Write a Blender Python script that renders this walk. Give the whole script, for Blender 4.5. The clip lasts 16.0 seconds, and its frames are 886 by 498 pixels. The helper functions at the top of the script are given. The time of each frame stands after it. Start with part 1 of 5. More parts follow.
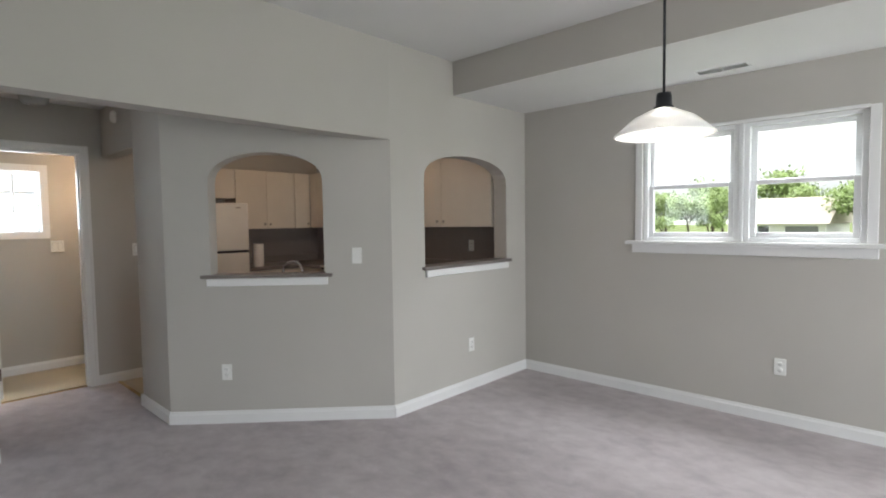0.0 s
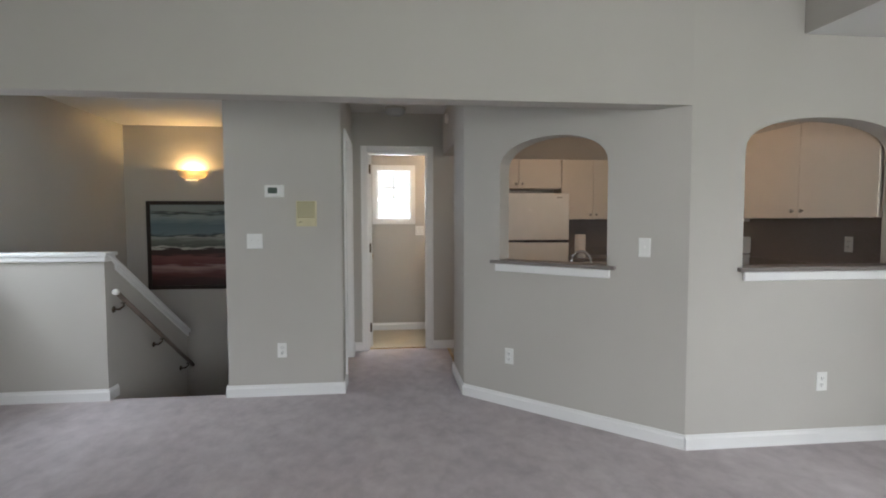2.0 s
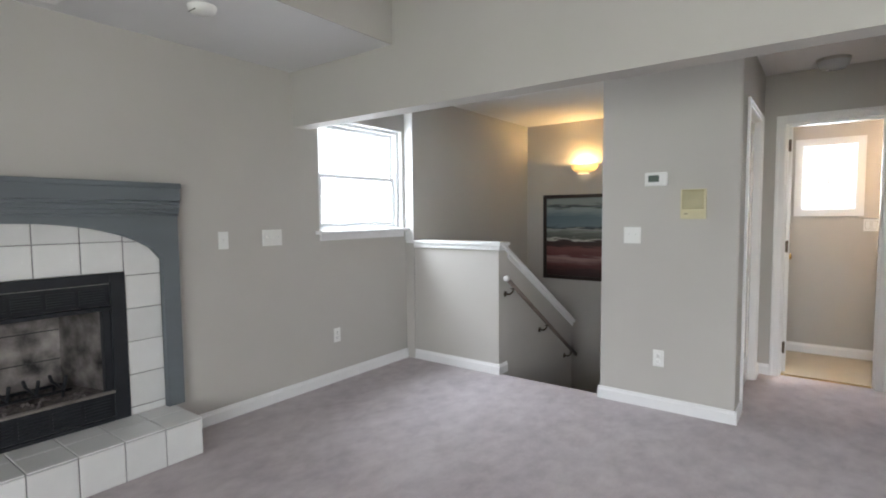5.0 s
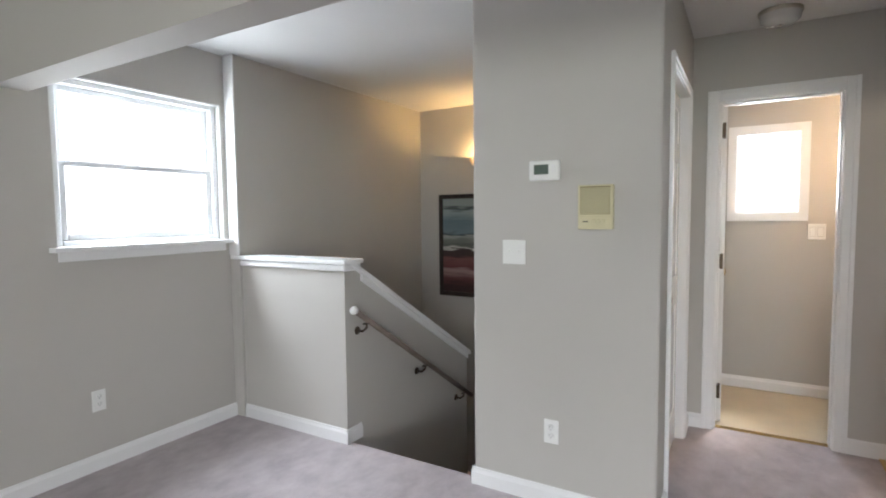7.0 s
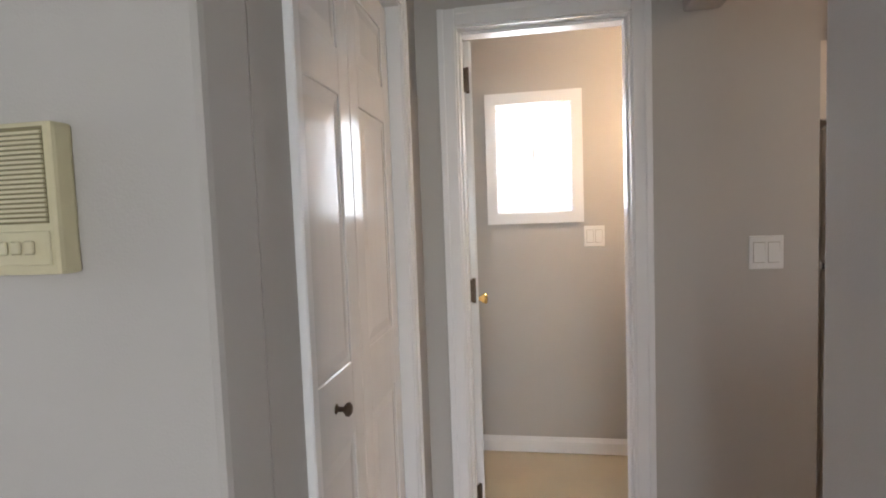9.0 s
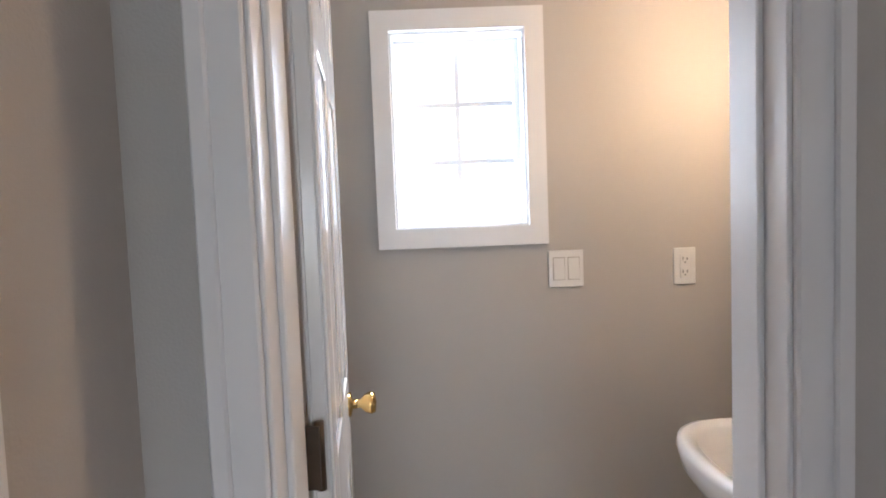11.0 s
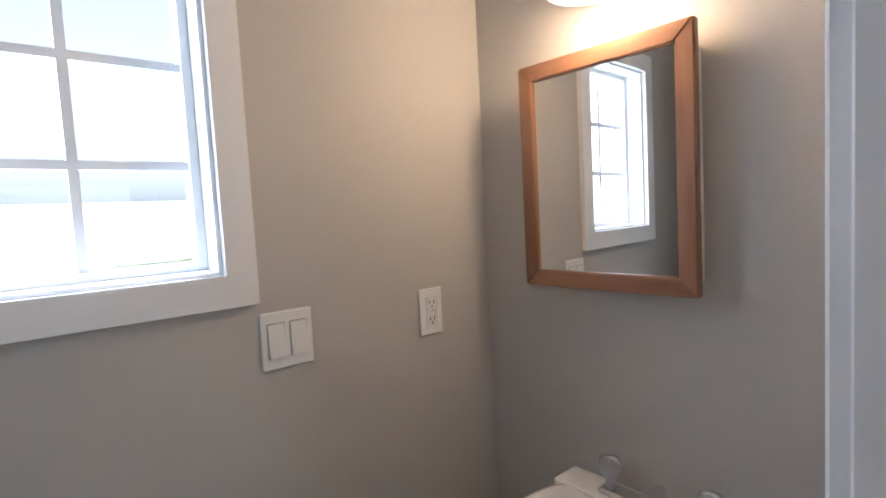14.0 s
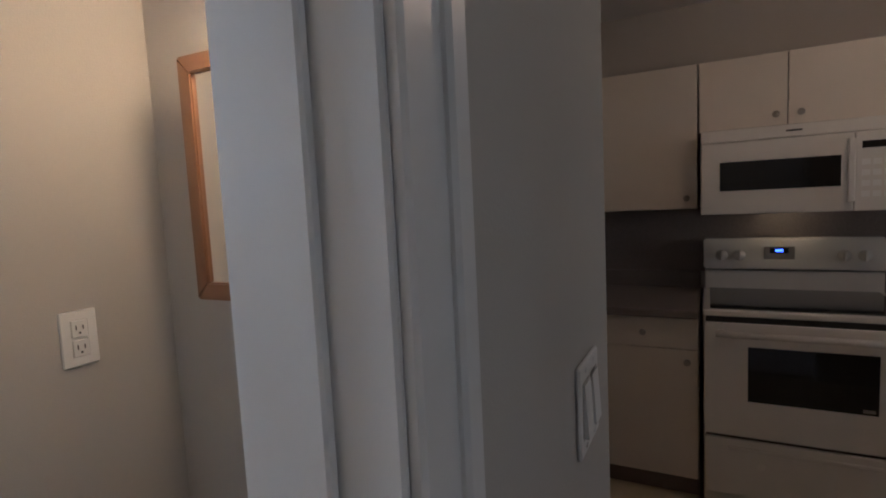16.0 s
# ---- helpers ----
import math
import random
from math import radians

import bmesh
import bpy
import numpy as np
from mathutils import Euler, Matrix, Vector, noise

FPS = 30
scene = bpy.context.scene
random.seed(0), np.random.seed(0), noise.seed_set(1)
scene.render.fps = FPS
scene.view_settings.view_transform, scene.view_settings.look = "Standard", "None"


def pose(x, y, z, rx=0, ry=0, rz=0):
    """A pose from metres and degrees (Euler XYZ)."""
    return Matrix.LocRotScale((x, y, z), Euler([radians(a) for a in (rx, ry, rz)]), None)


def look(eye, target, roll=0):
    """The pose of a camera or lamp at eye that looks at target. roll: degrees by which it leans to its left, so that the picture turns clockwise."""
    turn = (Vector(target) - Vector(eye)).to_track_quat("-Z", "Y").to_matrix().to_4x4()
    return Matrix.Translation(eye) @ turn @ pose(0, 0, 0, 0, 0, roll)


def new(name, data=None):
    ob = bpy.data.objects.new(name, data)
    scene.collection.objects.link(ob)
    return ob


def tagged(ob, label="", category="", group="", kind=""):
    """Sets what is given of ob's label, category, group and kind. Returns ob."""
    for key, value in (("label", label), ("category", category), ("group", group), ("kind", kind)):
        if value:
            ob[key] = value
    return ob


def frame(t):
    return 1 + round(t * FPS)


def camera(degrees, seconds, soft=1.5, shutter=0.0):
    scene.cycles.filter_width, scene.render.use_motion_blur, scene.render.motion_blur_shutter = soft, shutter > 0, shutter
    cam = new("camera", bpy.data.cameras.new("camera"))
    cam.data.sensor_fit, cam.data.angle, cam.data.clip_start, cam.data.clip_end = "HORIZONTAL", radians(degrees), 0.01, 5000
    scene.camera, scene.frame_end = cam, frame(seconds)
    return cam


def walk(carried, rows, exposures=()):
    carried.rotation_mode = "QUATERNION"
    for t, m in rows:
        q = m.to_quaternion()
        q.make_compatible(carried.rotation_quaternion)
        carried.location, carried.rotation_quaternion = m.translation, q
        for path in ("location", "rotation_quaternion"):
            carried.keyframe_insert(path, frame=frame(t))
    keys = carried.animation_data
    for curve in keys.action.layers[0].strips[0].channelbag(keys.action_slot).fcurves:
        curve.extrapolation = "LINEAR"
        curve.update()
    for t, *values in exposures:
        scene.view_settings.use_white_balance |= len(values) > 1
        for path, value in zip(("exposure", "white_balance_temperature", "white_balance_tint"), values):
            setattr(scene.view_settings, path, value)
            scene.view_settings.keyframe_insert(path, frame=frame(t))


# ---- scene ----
cam = camera(81.4, 16.0, soft=1.9)
PATH = [
    (0, (0.221, -0.375, 1.402), (1.673, 0.996, 1.298), -0.8),
    (0.5, (0.461, -0.345, 1.4), (1.668, 1.246, 1.287), -0.6),
    (1, (0.678, -0.325, 1.397), (1.575, 1.459, 1.281), -0.4),
    (1.5, (0.796, -0.327, 1.365), (1.36, 1.588, 1.251), -0.2),
    (2, (0.904, -0.373, 1.337), (1.123, 1.612, 1.228), -0.1),
    (2.5, (0.979, -0.406, 1.336), (0.853, 1.587, 1.221), -0.0),
    (3, (1.031, -0.412, 1.335), (0.564, 1.528, 1.213), -0.1),
    (3.5, (1.056, -0.398, 1.333), (0.266, 1.436, 1.208), -0.2),
    (4, (1.029, -0.394, 1.324), (-0.033, 1.296, 1.199), -0.1),
    (4.2, (1.027, -0.339, 1.311), (-0.14, 1.28, 1.192), -0.3),
    (6.5, (0.89, 0.911, 1.391), (-0.312, 2.504, 1.255), -0.6),
    (7, (0.863, 1.357, 1.365), (-0.146, 3.079, 1.234), -0.6),
    (7.5, (0.847, 1.808, 1.356), (0.05, 3.638, 1.22), -0.8),
    (8, (0.882, 2.234, 1.372), (0.278, 4.136, 1.237), -1.3),
    (8.5, (0.936, 2.644, 1.367), (0.473, 4.585, 1.238), -1.7),
    (9, (0.957, 3.045, 1.352), (0.631, 5.014, 1.227), -2.1),
    (9.2, (0.967, 3.2, 1.355), (0.694, 5.177, 1.233), -2.0),
    (11.3, (0.916, 4.503, 1.386), (0.975, 6.499, 1.283), -2.5),
    (11.5, (0.921, 4.594, 1.393), (1.011, 6.59, 1.294), -2.7),
    (12, (0.887, 4.78, 1.411), (1.146, 6.76, 1.3), -2.8),
    (12.5, (0.828, 4.943, 1.413), (1.402, 6.856, 1.311), -2.8),
    (13, (0.818, 5.037, 1.423), (1.724, 6.817, 1.314), -2.8),
    (13.5, (0.848, 5.036, 1.439), (2.0, 6.666, 1.309), -2.8),
    (14, (0.906, 4.958, 1.452), (2.19, 6.484, 1.308), -3.1),
    (14.5, (0.95, 4.922, 1.445), (2.393, 6.299, 1.304), -3.2),
    (15, (1.001, 4.891, 1.443), (2.583, 6.105, 1.286), -3.3),
    (15.5, (1.049, 4.852, 1.441), (2.737, 5.913, 1.277), -3.2),
    (16, (1.112, 4.803, 1.451), (2.88, 5.719, 1.268), -2.8),
]
EXPOSURES = [(0, 0.82, 6350, 10), (1.5, 0.85, 6300, 10), (2.5, 1.1, 6300, 10), (3, 1.38, 6300, 10), (4, 1.42, 6300, 11), (7.5, 1.5, 6300, 12), (9, 1.37, 6350, 15), (11.5, 0.97, 5600, 15), (12.5, 0.87, 5400, 15), (14, 0.35, 5500, 13), (15, 0.1, 5600, 13), (16, -0.12, 5650, 13)]

walk(cam, [(t, look(eye, target, roll)) for t, eye, target, roll in PATH], EXPOSURES)

# ---- light ----
world = bpy.data.worlds.new("world")
scene.world = world
world.use_nodes = True
wn = world.node_tree
sky = wn.nodes.new("ShaderNodeTexSky")
sky.sky_type = 'NISHITA'
sky.sun_disc = False
sky.sun_elevation = radians(58)
sky.sun_rotation = radians(200)
sky.dust_density = 3.0
overcast = wn.nodes.new("ShaderNodeHueSaturation")
overcast.inputs["Saturation"].default_value = 0.08
overcast.inputs["Value"].default_value = 1.6
wn.links.new(sky.outputs[0], overcast.inputs["Color"])
wn.links.new(overcast.outputs[0], wn.nodes["Background"].inputs[0])
wn.nodes["Background"].inputs[1].default_value = 0.15

sun = new("sun", bpy.data.lights.new("sun", 'SUN'))
sun.data.energy = 4.0
sun.data.angle = radians(15)
sun.data.color = (1.0, 0.96, 0.9)
sun.matrix_world = look((0, 0, 20), (0.0 - 20 * math.tan(radians(32)) * math.sin(radians(200)) * -1, 20 * math.tan(radians(32)) * -math.cos(radians(200)) * -1, 0))


def area(name, eye, target, w, h, power, colour):
    lamp = new(name, bpy.data.lights.new(name, 'AREA'))
    lamp.data.shape = 'RECTANGLE'
    lamp.data.size, lamp.data.size_y = w, h
    lamp.data.energy, lamp.data.color = power, colour
    lamp.matrix_world = look(eye, target)
    return lamp


def point(name, place, power, colour, radius=0.03):
    lamp = new(name, bpy.data.lights.new(name, 'POINT'))
    lamp.data.energy, lamp.data.color, lamp.data.shadow_soft_size = power, colour, radius
    lamp.location = place
    return lamp


DAY = (0.95, 0.98, 1.0)
WARM = (1.0, 0.62, 0.24)
area("daylight_west_window", (-2.36, 3.11, 1.67), (0.0, 3.11, 1.67), 0.98, 0.88, 9, (0.86, 0.93, 1.0))
area("daylight_west_sky", (-3.1, 3.0, 3.05), (-1.7, 3.1, 0.9), 1.4, 1.0, 75, (0.86, 0.93, 1.0))
area("daylight_bath_window", (1.0, 6.085, 1.66), (1.0, 0, 1.66), 0.5, 0.68, 5.4, (0.86, 0.92, 1.0))
area("daylight_bath_sky", (1.0, 6.85, 3.0), (1.0, 5.7, 1.3), 1.2, 0.9, 75, (0.86, 0.92, 1.0))
# Daylight from the south, through an unseen door opening added for it.
area("daylight_added_opening", (2.2, -3.5, 1.4), (1.6, 0.5, -1.4), 3.7, 1.9, 64, DAY)
area("daylight_dining_window", (4.85, 0.59, 2.45), (3.2, 0.5, 0.3), 1.7, 0.7, 60, DAY)
point("sconce_bulb_light", (-1.31, 5.838, 1.90), 7.0, WARM, 0.018)
point("vanity_bulb_light", (1.765, 5.52, 1.835), 6.4, (1.0, 0.68, 0.39), 0.05)
point("hood_light", (4.12, 4.46, 1.305), 0.2, (1.0, 0.72, 0.4), 0.03)
point("pendant_bulb_light", (2.27, 0.38, 1.74), 0.9, (1.0, 0.9, 0.78), 0.035)

point("kitchen_ceiling_bulb_light", (3.0, 4.1, 2.34), 6.4, (1.0, 0.68, 0.45), 0.08)


# ---- materials ----
def mat(name, colour, rough=0.6, metal=0.0, var=0.06, scale=6.0, bump=0.0, bump_scale=120.0, stretch=(1, 1, 1), coat=0.0, second=None, fine=0.0, spec=0.5):
    m = bpy.data.materials.new(name)
    m.use_nodes = True
    nt = m.node_tree
    n, l = nt.nodes, nt.links
    b = n["Principled BSDF"]
    b.inputs["Roughness"].default_value = rough
    b.inputs["Metallic"].default_value = metal
    b.inputs["Coat Weight"].default_value = coat
    b.inputs["Specular IOR Level"].default_value = spec
    tc = n.new("ShaderNodeTexCoord")
    mp = n.new("ShaderNodeMapping")
    mp.inputs["Scale"].default_value = stretch
    l.new(tc.outputs["Object"], mp.inputs[0])
    a = n.new("ShaderNodeTexNoise")
    a.inputs["Scale"].default_value, a.inputs["Detail"].default_value = scale, 5
    l.new(mp.outputs[0], a.inputs["Vector"])
    ramp = n.new("ShaderNodeValToRGB")
    ramp.color_ramp.elements[0].position, ramp.color_ramp.elements[1].position = 0.3, 0.7
    dark = second if second else tuple(c * (1 - var) for c in colour)
    light = colour if second else tuple(min(1, c * (1 + var)) for c in colour)
    ramp.color_ramp.elements[0].color = (*dark, 1)
    ramp.color_ramp.elements[1].color = (*light, 1)
    l.new(a.outputs["Fac"], ramp.inputs[0])
    out = ramp.outputs[0]
    if fine:
        f = n.new("ShaderNodeTexNoise")
        f.inputs["Scale"].default_value, f.inputs["Detail"].default_value = bump_scale, 3
        l.new(mp.outputs[0], f.inputs["Vector"])
        mx = n.new("ShaderNodeMixRGB")
        mx.blend_type = 'OVERLAY'
        mx.inputs[0].default_value = fine
        l.new(out, mx.inputs[1])
        l.new(f.outputs["Fac"], mx.inputs[2])
        out = mx.outputs[0]
    l.new(out, b.inputs["Base Color"])
    rv = n.new("ShaderNodeMapRange")
    rv.inputs["To Min"].default_value, rv.inputs["To Max"].default_value = max(0, rough - 0.06), min(1, rough + 0.06)
    l.new(a.outputs["Fac"], rv.inputs[0])
    l.new(rv.outputs[0], b.inputs["Roughness"])
    if bump:
        t = n.new("ShaderNodeTexNoise")
        t.inputs["Scale"].default_value, t.inputs["Detail"].default_value = bump_scale, 3
        l.new(mp.outputs[0], t.inputs["Vector"])
        bp = n.new("ShaderNodeBump")
        bp.inputs["Strength"].default_value, bp.inputs["Distance"].default_value = bump, 0.004
        l.new(t.outputs["Fac"], bp.inputs["Height"])
        l.new(bp.outputs[0], b.inputs["Normal"])
    return m


def glow(name, colour, strength):
    m = bpy.data.materials.new(name)
    m.use_nodes = True
    b = m.node_tree.nodes["Principled BSDF"]
    b.inputs["Base Color"].default_value = (*colour, 1)
    b.inputs["Emission Color"].default_value = (*colour, 1)
    b.inputs["Emission Strength"].default_value = strength
    return m


def glass_mat(name, rough=0.0, tint=(1, 1, 1)):
    m = bpy.data.materials.new(name)
    m.use_nodes = True
    n, l = m.node_tree.nodes, m.node_tree.links
    tr, gl, mx = n.new("ShaderNodeBsdfTransparent"), n.new("ShaderNodeBsdfGlossy"), n.new("ShaderNodeMixShader")
    tr.inputs[0].default_value = (*tint, 1)
    gl.inputs["Roughness"].default_value = rough
    mx.inputs[0].default_value = 0.02
    l.new(tr.outputs[0], mx.inputs[1])
    l.new(gl.outputs[0], mx.inputs[2])
    l.new(mx.outputs[0], n["Material Output"].inputs[0])
    return m


def carpet_mat():
    """Cut pile: broad sweeps of pile direction, footprint mottling and fine tufts."""
    m = bpy.data.materials.new("carpet_mauve_grey")
    m.use_nodes = True
    n, l = m.node_tree.nodes, m.node_tree.links
    b = n["Principled BSDF"]
    b.inputs["Roughness"].default_value = 0.95
    b.inputs["Specular IOR Level"].default_value = 0.1
    b.inputs["Sheen Weight"].default_value = 0.15
    tc = n.new("ShaderNodeTexCoord")
    noises = []
    for scale, detail, warp, stretch in ((1.6, 5, 0.1, (1, 0.8, 1)), (9.0, 9, 0.15, (1, 0.7, 1)), (240, 2, 0.0, (1, 1, 1))):
        mp, t = n.new("ShaderNodeMapping"), n.new("ShaderNodeTexNoise")
        mp.inputs["Scale"].default_value = stretch
        mp.inputs["Rotation"].default_value = (0, 0, 0.5)
        t.inputs["Scale"].default_value, t.inputs["Detail"].default_value, t.inputs["Distortion"].default_value = scale, detail, warp
        t.inputs["Roughness"].default_value = 0.62
        l.new(tc.outputs["Object"], mp.inputs[0])
        l.new(mp.outputs[0], t.inputs["Vector"])
        noises.append(t.outputs["Fac"])
    total = None
    for fac, share in zip(noises, (0.36, 0.46, 0.18)):
        k = n.new("ShaderNodeMath")
        k.operation = 'MULTIPLY_ADD'
        k.inputs[1].default_value = share
        k.inputs[2].default_value = 0.0
        l.new(fac, k.inputs[0])
        if total is not None:
            l.new(total, k.inputs[2])
        total = k.outputs[0]
    ramp = n.new("ShaderNodeValToRGB")
    ramp.color_ramp.elements[0].position, ramp.color_ramp.elements[1].position = 0.37, 0.63
    ramp.color_ramp.elements[0].color = (0.37, 0.325, 0.34, 1)
    ramp.color_ramp.elements[1].color = (0.56, 0.51, 0.52, 1)
    l.new(total, ramp.inputs[0])
    l.new(ramp.outputs[0], b.inputs["Base Color"])
    bp = n.new("ShaderNodeBump")
    bp.inputs["Strength"].default_value, bp.inputs["Distance"].default_value = 0.6, 0.004
    l.new(noises[2], bp.inputs["Height"])
    l.new(bp.outputs[0], b.inputs["Normal"])
    return m


PAINT = mat("wall_paint_warm_grey", (0.50, 0.48, 0.45), 0.75, var=0.03, scale=1.5, bump=0.12, bump_scale=260, spec=0.3)
CEIL = mat("ceiling_paint_white", (0.72, 0.72, 0.72), 0.85, var=0.02, scale=2, bump=0.25, bump_scale=180, spec=0.2)
TRIM = mat("trim_paint_white", (0.80, 0.80, 0.80), 0.32, var=0.02, scale=4, bump=0.03, bump_scale=60)
DOORW = mat("door_paint_gloss_white", (0.80, 0.80, 0.79), 0.16, var=0.02, scale=4, bump=0.05, bump_scale=40, stretch=(6, 6, 0.6))
VINYL = mat("window_vinyl_white", (0.82, 0.83, 0.84), 0.3, var=0.02, scale=5)
CARPET = carpet_mat()
LINO = mat("vinyl_floor_cream", (0.62, 0.53, 0.38), 0.35, var=0.05, scale=5, bump=0.05, bump_scale=30)
PLATE = mat("plate_plastic_white", (0.80, 0.80, 0.78), 0.35, var=0.01, scale=8)
# Near-black for dark plastic parts and for shade painted into gaps.
SLOT = mat("dark_plastic_and_gap_shade", (0.03, 0.03, 0.03), 0.5, var=0.1)
YELLOWED = mat("yellowed_plastic", (0.62, 0.57, 0.37), 0.45, var=0.06, scale=14, bump=0.05)
LCD = mat("display_grey_green", (0.10, 0.13, 0.11), 0.2, var=0.08, scale=30)
BRONZE = mat("metal_dark_bronze", (0.10, 0.075, 0.055), 0.38, metal=0.85, var=0.2, scale=20)
NICKEL = mat("metal_brushed_nickel", (0.42, 0.39, 0.35), 0.3, metal=1.0, var=0.1, scale=30)
CHROME = mat("metal_chrome", (0.8, 0.8, 0.82), 0.07, metal=1.0, var=0.02)
BRASS = mat("metal_polished_brass", (0.72, 0.50, 0.20), 0.16, metal=1.0, var=0.06)
RAILWOOD = mat("handrail_stained_wood", (0.19, 0.15, 0.125), 0.45, var=0.25, scale=10, stretch=(1, 0.15, 1))
OAK = mat("oak_honey_varnished", (0.34, 0.175, 0.095), 0.35, scale=22, second=(0.19, 0.09, 0.045), stretch=(1, 0.16, 1), bump=0.12, bump_scale=70)
OAKV = mat("oak_honey_varnished_upright", (0.34, 0.175, 0.095), 0.35, scale=22, second=(0.19, 0.09, 0.045), stretch=(1, 1, 0.12), bump=0.12, bump_scale=70)
MIRROR = mat("mirror_silver", (0.90, 0.91, 0.90), 0.0, metal=1.0, var=0.0)
MIRROR.node_tree.nodes["Principled BSDF"].inputs["Roughness"].default_value = 0.01
for lk in list(MIRROR.node_tree.links):
    if lk.to_socket.name == "Roughness":
        MIRROR.node_tree.links.remove(lk)
PORCELAIN = mat("porcelain_white", (0.82, 0.82, 0.80), 0.1, var=0.01, coat=0.3)
GREYWOOD = mat("mantel_paint_slate_grey", (0.135, 0.155, 0.17), 0.5, var=0.07, scale=9, bump=0.1, bump_scale=50, stretch=(1, 0.3, 1))
TILE = mat("tile_glazed_white", (0.70, 0.70, 0.69), 0.25, var=0.05, scale=5, bump=0.04, bump_scale=35)
_n, _l = TILE.node_tree.nodes, TILE.node_tree.links
_oi, _hs = _n.new("ShaderNodeObjectInfo"), _n.new("ShaderNodeHueSaturation")
_mr = _n.new("ShaderNodeMapRange")
_mr.inputs["To Min"].default_value, _mr.inputs["To Max"].default_value = 0.90, 1.05
_l.new(_oi.outputs["Random"], _mr.inputs[0])
_l.new(_mr.outputs[0], _hs.inputs["Value"])
_b = _n["Principled BSDF"]
_src = _b.inputs["Base Color"].links[0].from_socket
_l.new(_src, _hs.inputs["Color"])
_l.new(_hs.outputs[0], _b.inputs["Base Color"])
GROUT = mat("grout_grey", (0.20, 0.20, 0.195), 0.9, var=0.15, scale=30, bump=0.3)
BLACKMETAL = mat("metal_black_enamel", (0.022, 0.024, 0.028), 0.42, var=0.2, scale=9, bump=0.08, spec=0.25)
FIREBRICK = mat("firebrick_sooty", (0.50, 0.45, 0.42), 0.95, scale=8.0, second=(0.03, 0.028, 0.028), bump=0.5, bump_scale=60)
ASH = mat("ash_and_embers", (0.24, 0.21, 0.20), 1.0, scale=30, second=(0.06, 0.05, 0.05), bump=0.8, bump_scale=80)
CABINET = mat("cabinet_thermofoil_almond", (0.70, 0.64, 0.56), 0.4, var=0.02, scale=4)
CABEDGE = mat("cabinet_shadow_gap", (0.06, 0.05, 0.045), 0.7, var=0.1)
TOEKICK = mat("toe_kick_brown_vinyl", (0.22, 0.17, 0.15), 0.6, var=0.1)
LAMINATE = mat("laminate_speckled_grey", (0.20, 0.175, 0.165), 0.4, var=0.12, scale=160)
SPLASH = mat("backsplash_laminate_taupe", (0.22, 0.19, 0.18), 0.45, var=0.1, scale=120)
APPLIANCE = mat("appliance_enamel_white", (0.76, 0.74, 0.70), 0.25, var=0.02, scale=6, bump=0.04, bump_scale=300)
DARKGLASS = mat("oven_glass_black", (0.012, 0.012, 0.012), 0.06, var=0.05)
BLUELED = glow("clock_digits_blue", (0.05, 0.12, 1.0), 6)
# Emission for added far sheets; their glow covers the dark band at the horizon.
GLOWSHEET = glow("glowing_far_sheet", (0.90, 0.94, 0.94), 1.0)
GRILLE = mat("grille_gap_dark_ochre", (0.22, 0.19, 0.10), 0.8, var=0.1)
PAPER = mat("paper_towel", (0.80, 0.79, 0.77), 0.95, var=0.03, scale=20, bump=0.3, bump_scale=90)
SHADEGLASS = mat("lamp_shade_frosted_glass", (0.85, 0.86, 0.86), 0.25, var=0.01)
SHADEGLASS.node_tree.nodes["Principled BSDF"].inputs["Transmission Weight"].default_value = 0.45
ACRYLIC = mat("clear_acrylic", (0.85, 0.87, 0.87), 0.05, var=0.01)
ACRYLIC.node_tree.nodes["Principled BSDF"].inputs["Transmission Weight"].default_value = 0.8
BULB = glow("bulb_daylight", (1.0, 0.93, 0.82), 14)
WARMBULB = glow("bulb_warm", (1.0, 0.62, 0.2), 5)
LOWGLASS = glow("sconce_lower_glass", (1.0, 0.75, 0.4), 0.9)
PLASTER = mat("sconce_plaster", (0.70, 0.62, 0.50), 0.8, var=0.03)
FANWOOD = mat("fan_blade_maple", (0.55, 0.43, 0.28), 0.45, var=0.12, scale=7, stretch=(0.3, 1, 1))
GLASS = glass_mat("window_glass", tint=(0.97, 0.99, 0.98))
GRASS = mat("lawn", (0.16, 0.19, 0.05), 0.95, scale=0.4, second=(0.09, 0.13, 0.035), bump=0.5, bump_scale=8)
# Invented pale ground, bright enough under the sun to whiten the window views.
PALEGROUND = mat("ground_pale_added", (0.55, 0.54, 0.52), 0.9, var=0.1, scale=1)
SIDING = mat("siding_white", (0.75, 0.74, 0.70), 0.7, var=0.03, scale=1)
ROOF = mat("roof_shingle_pale_tan", (0.46, 0.41, 0.35), 0.9, var=0.12, scale=3)
BARK = mat("bark", (0.10, 0.075, 0.055), 0.95, var=0.3, scale=8, bump=0.6, bump_scale=12)
LEAF = mat("leaf_green", (0.22, 0.30, 0.09), 0.6, var=0.35, scale=1.2)
FRAMEDARK = mat("picture_frame_dark_brown", (0.030, 0.020, 0.017), 0.4, var=0.2, scale=20)


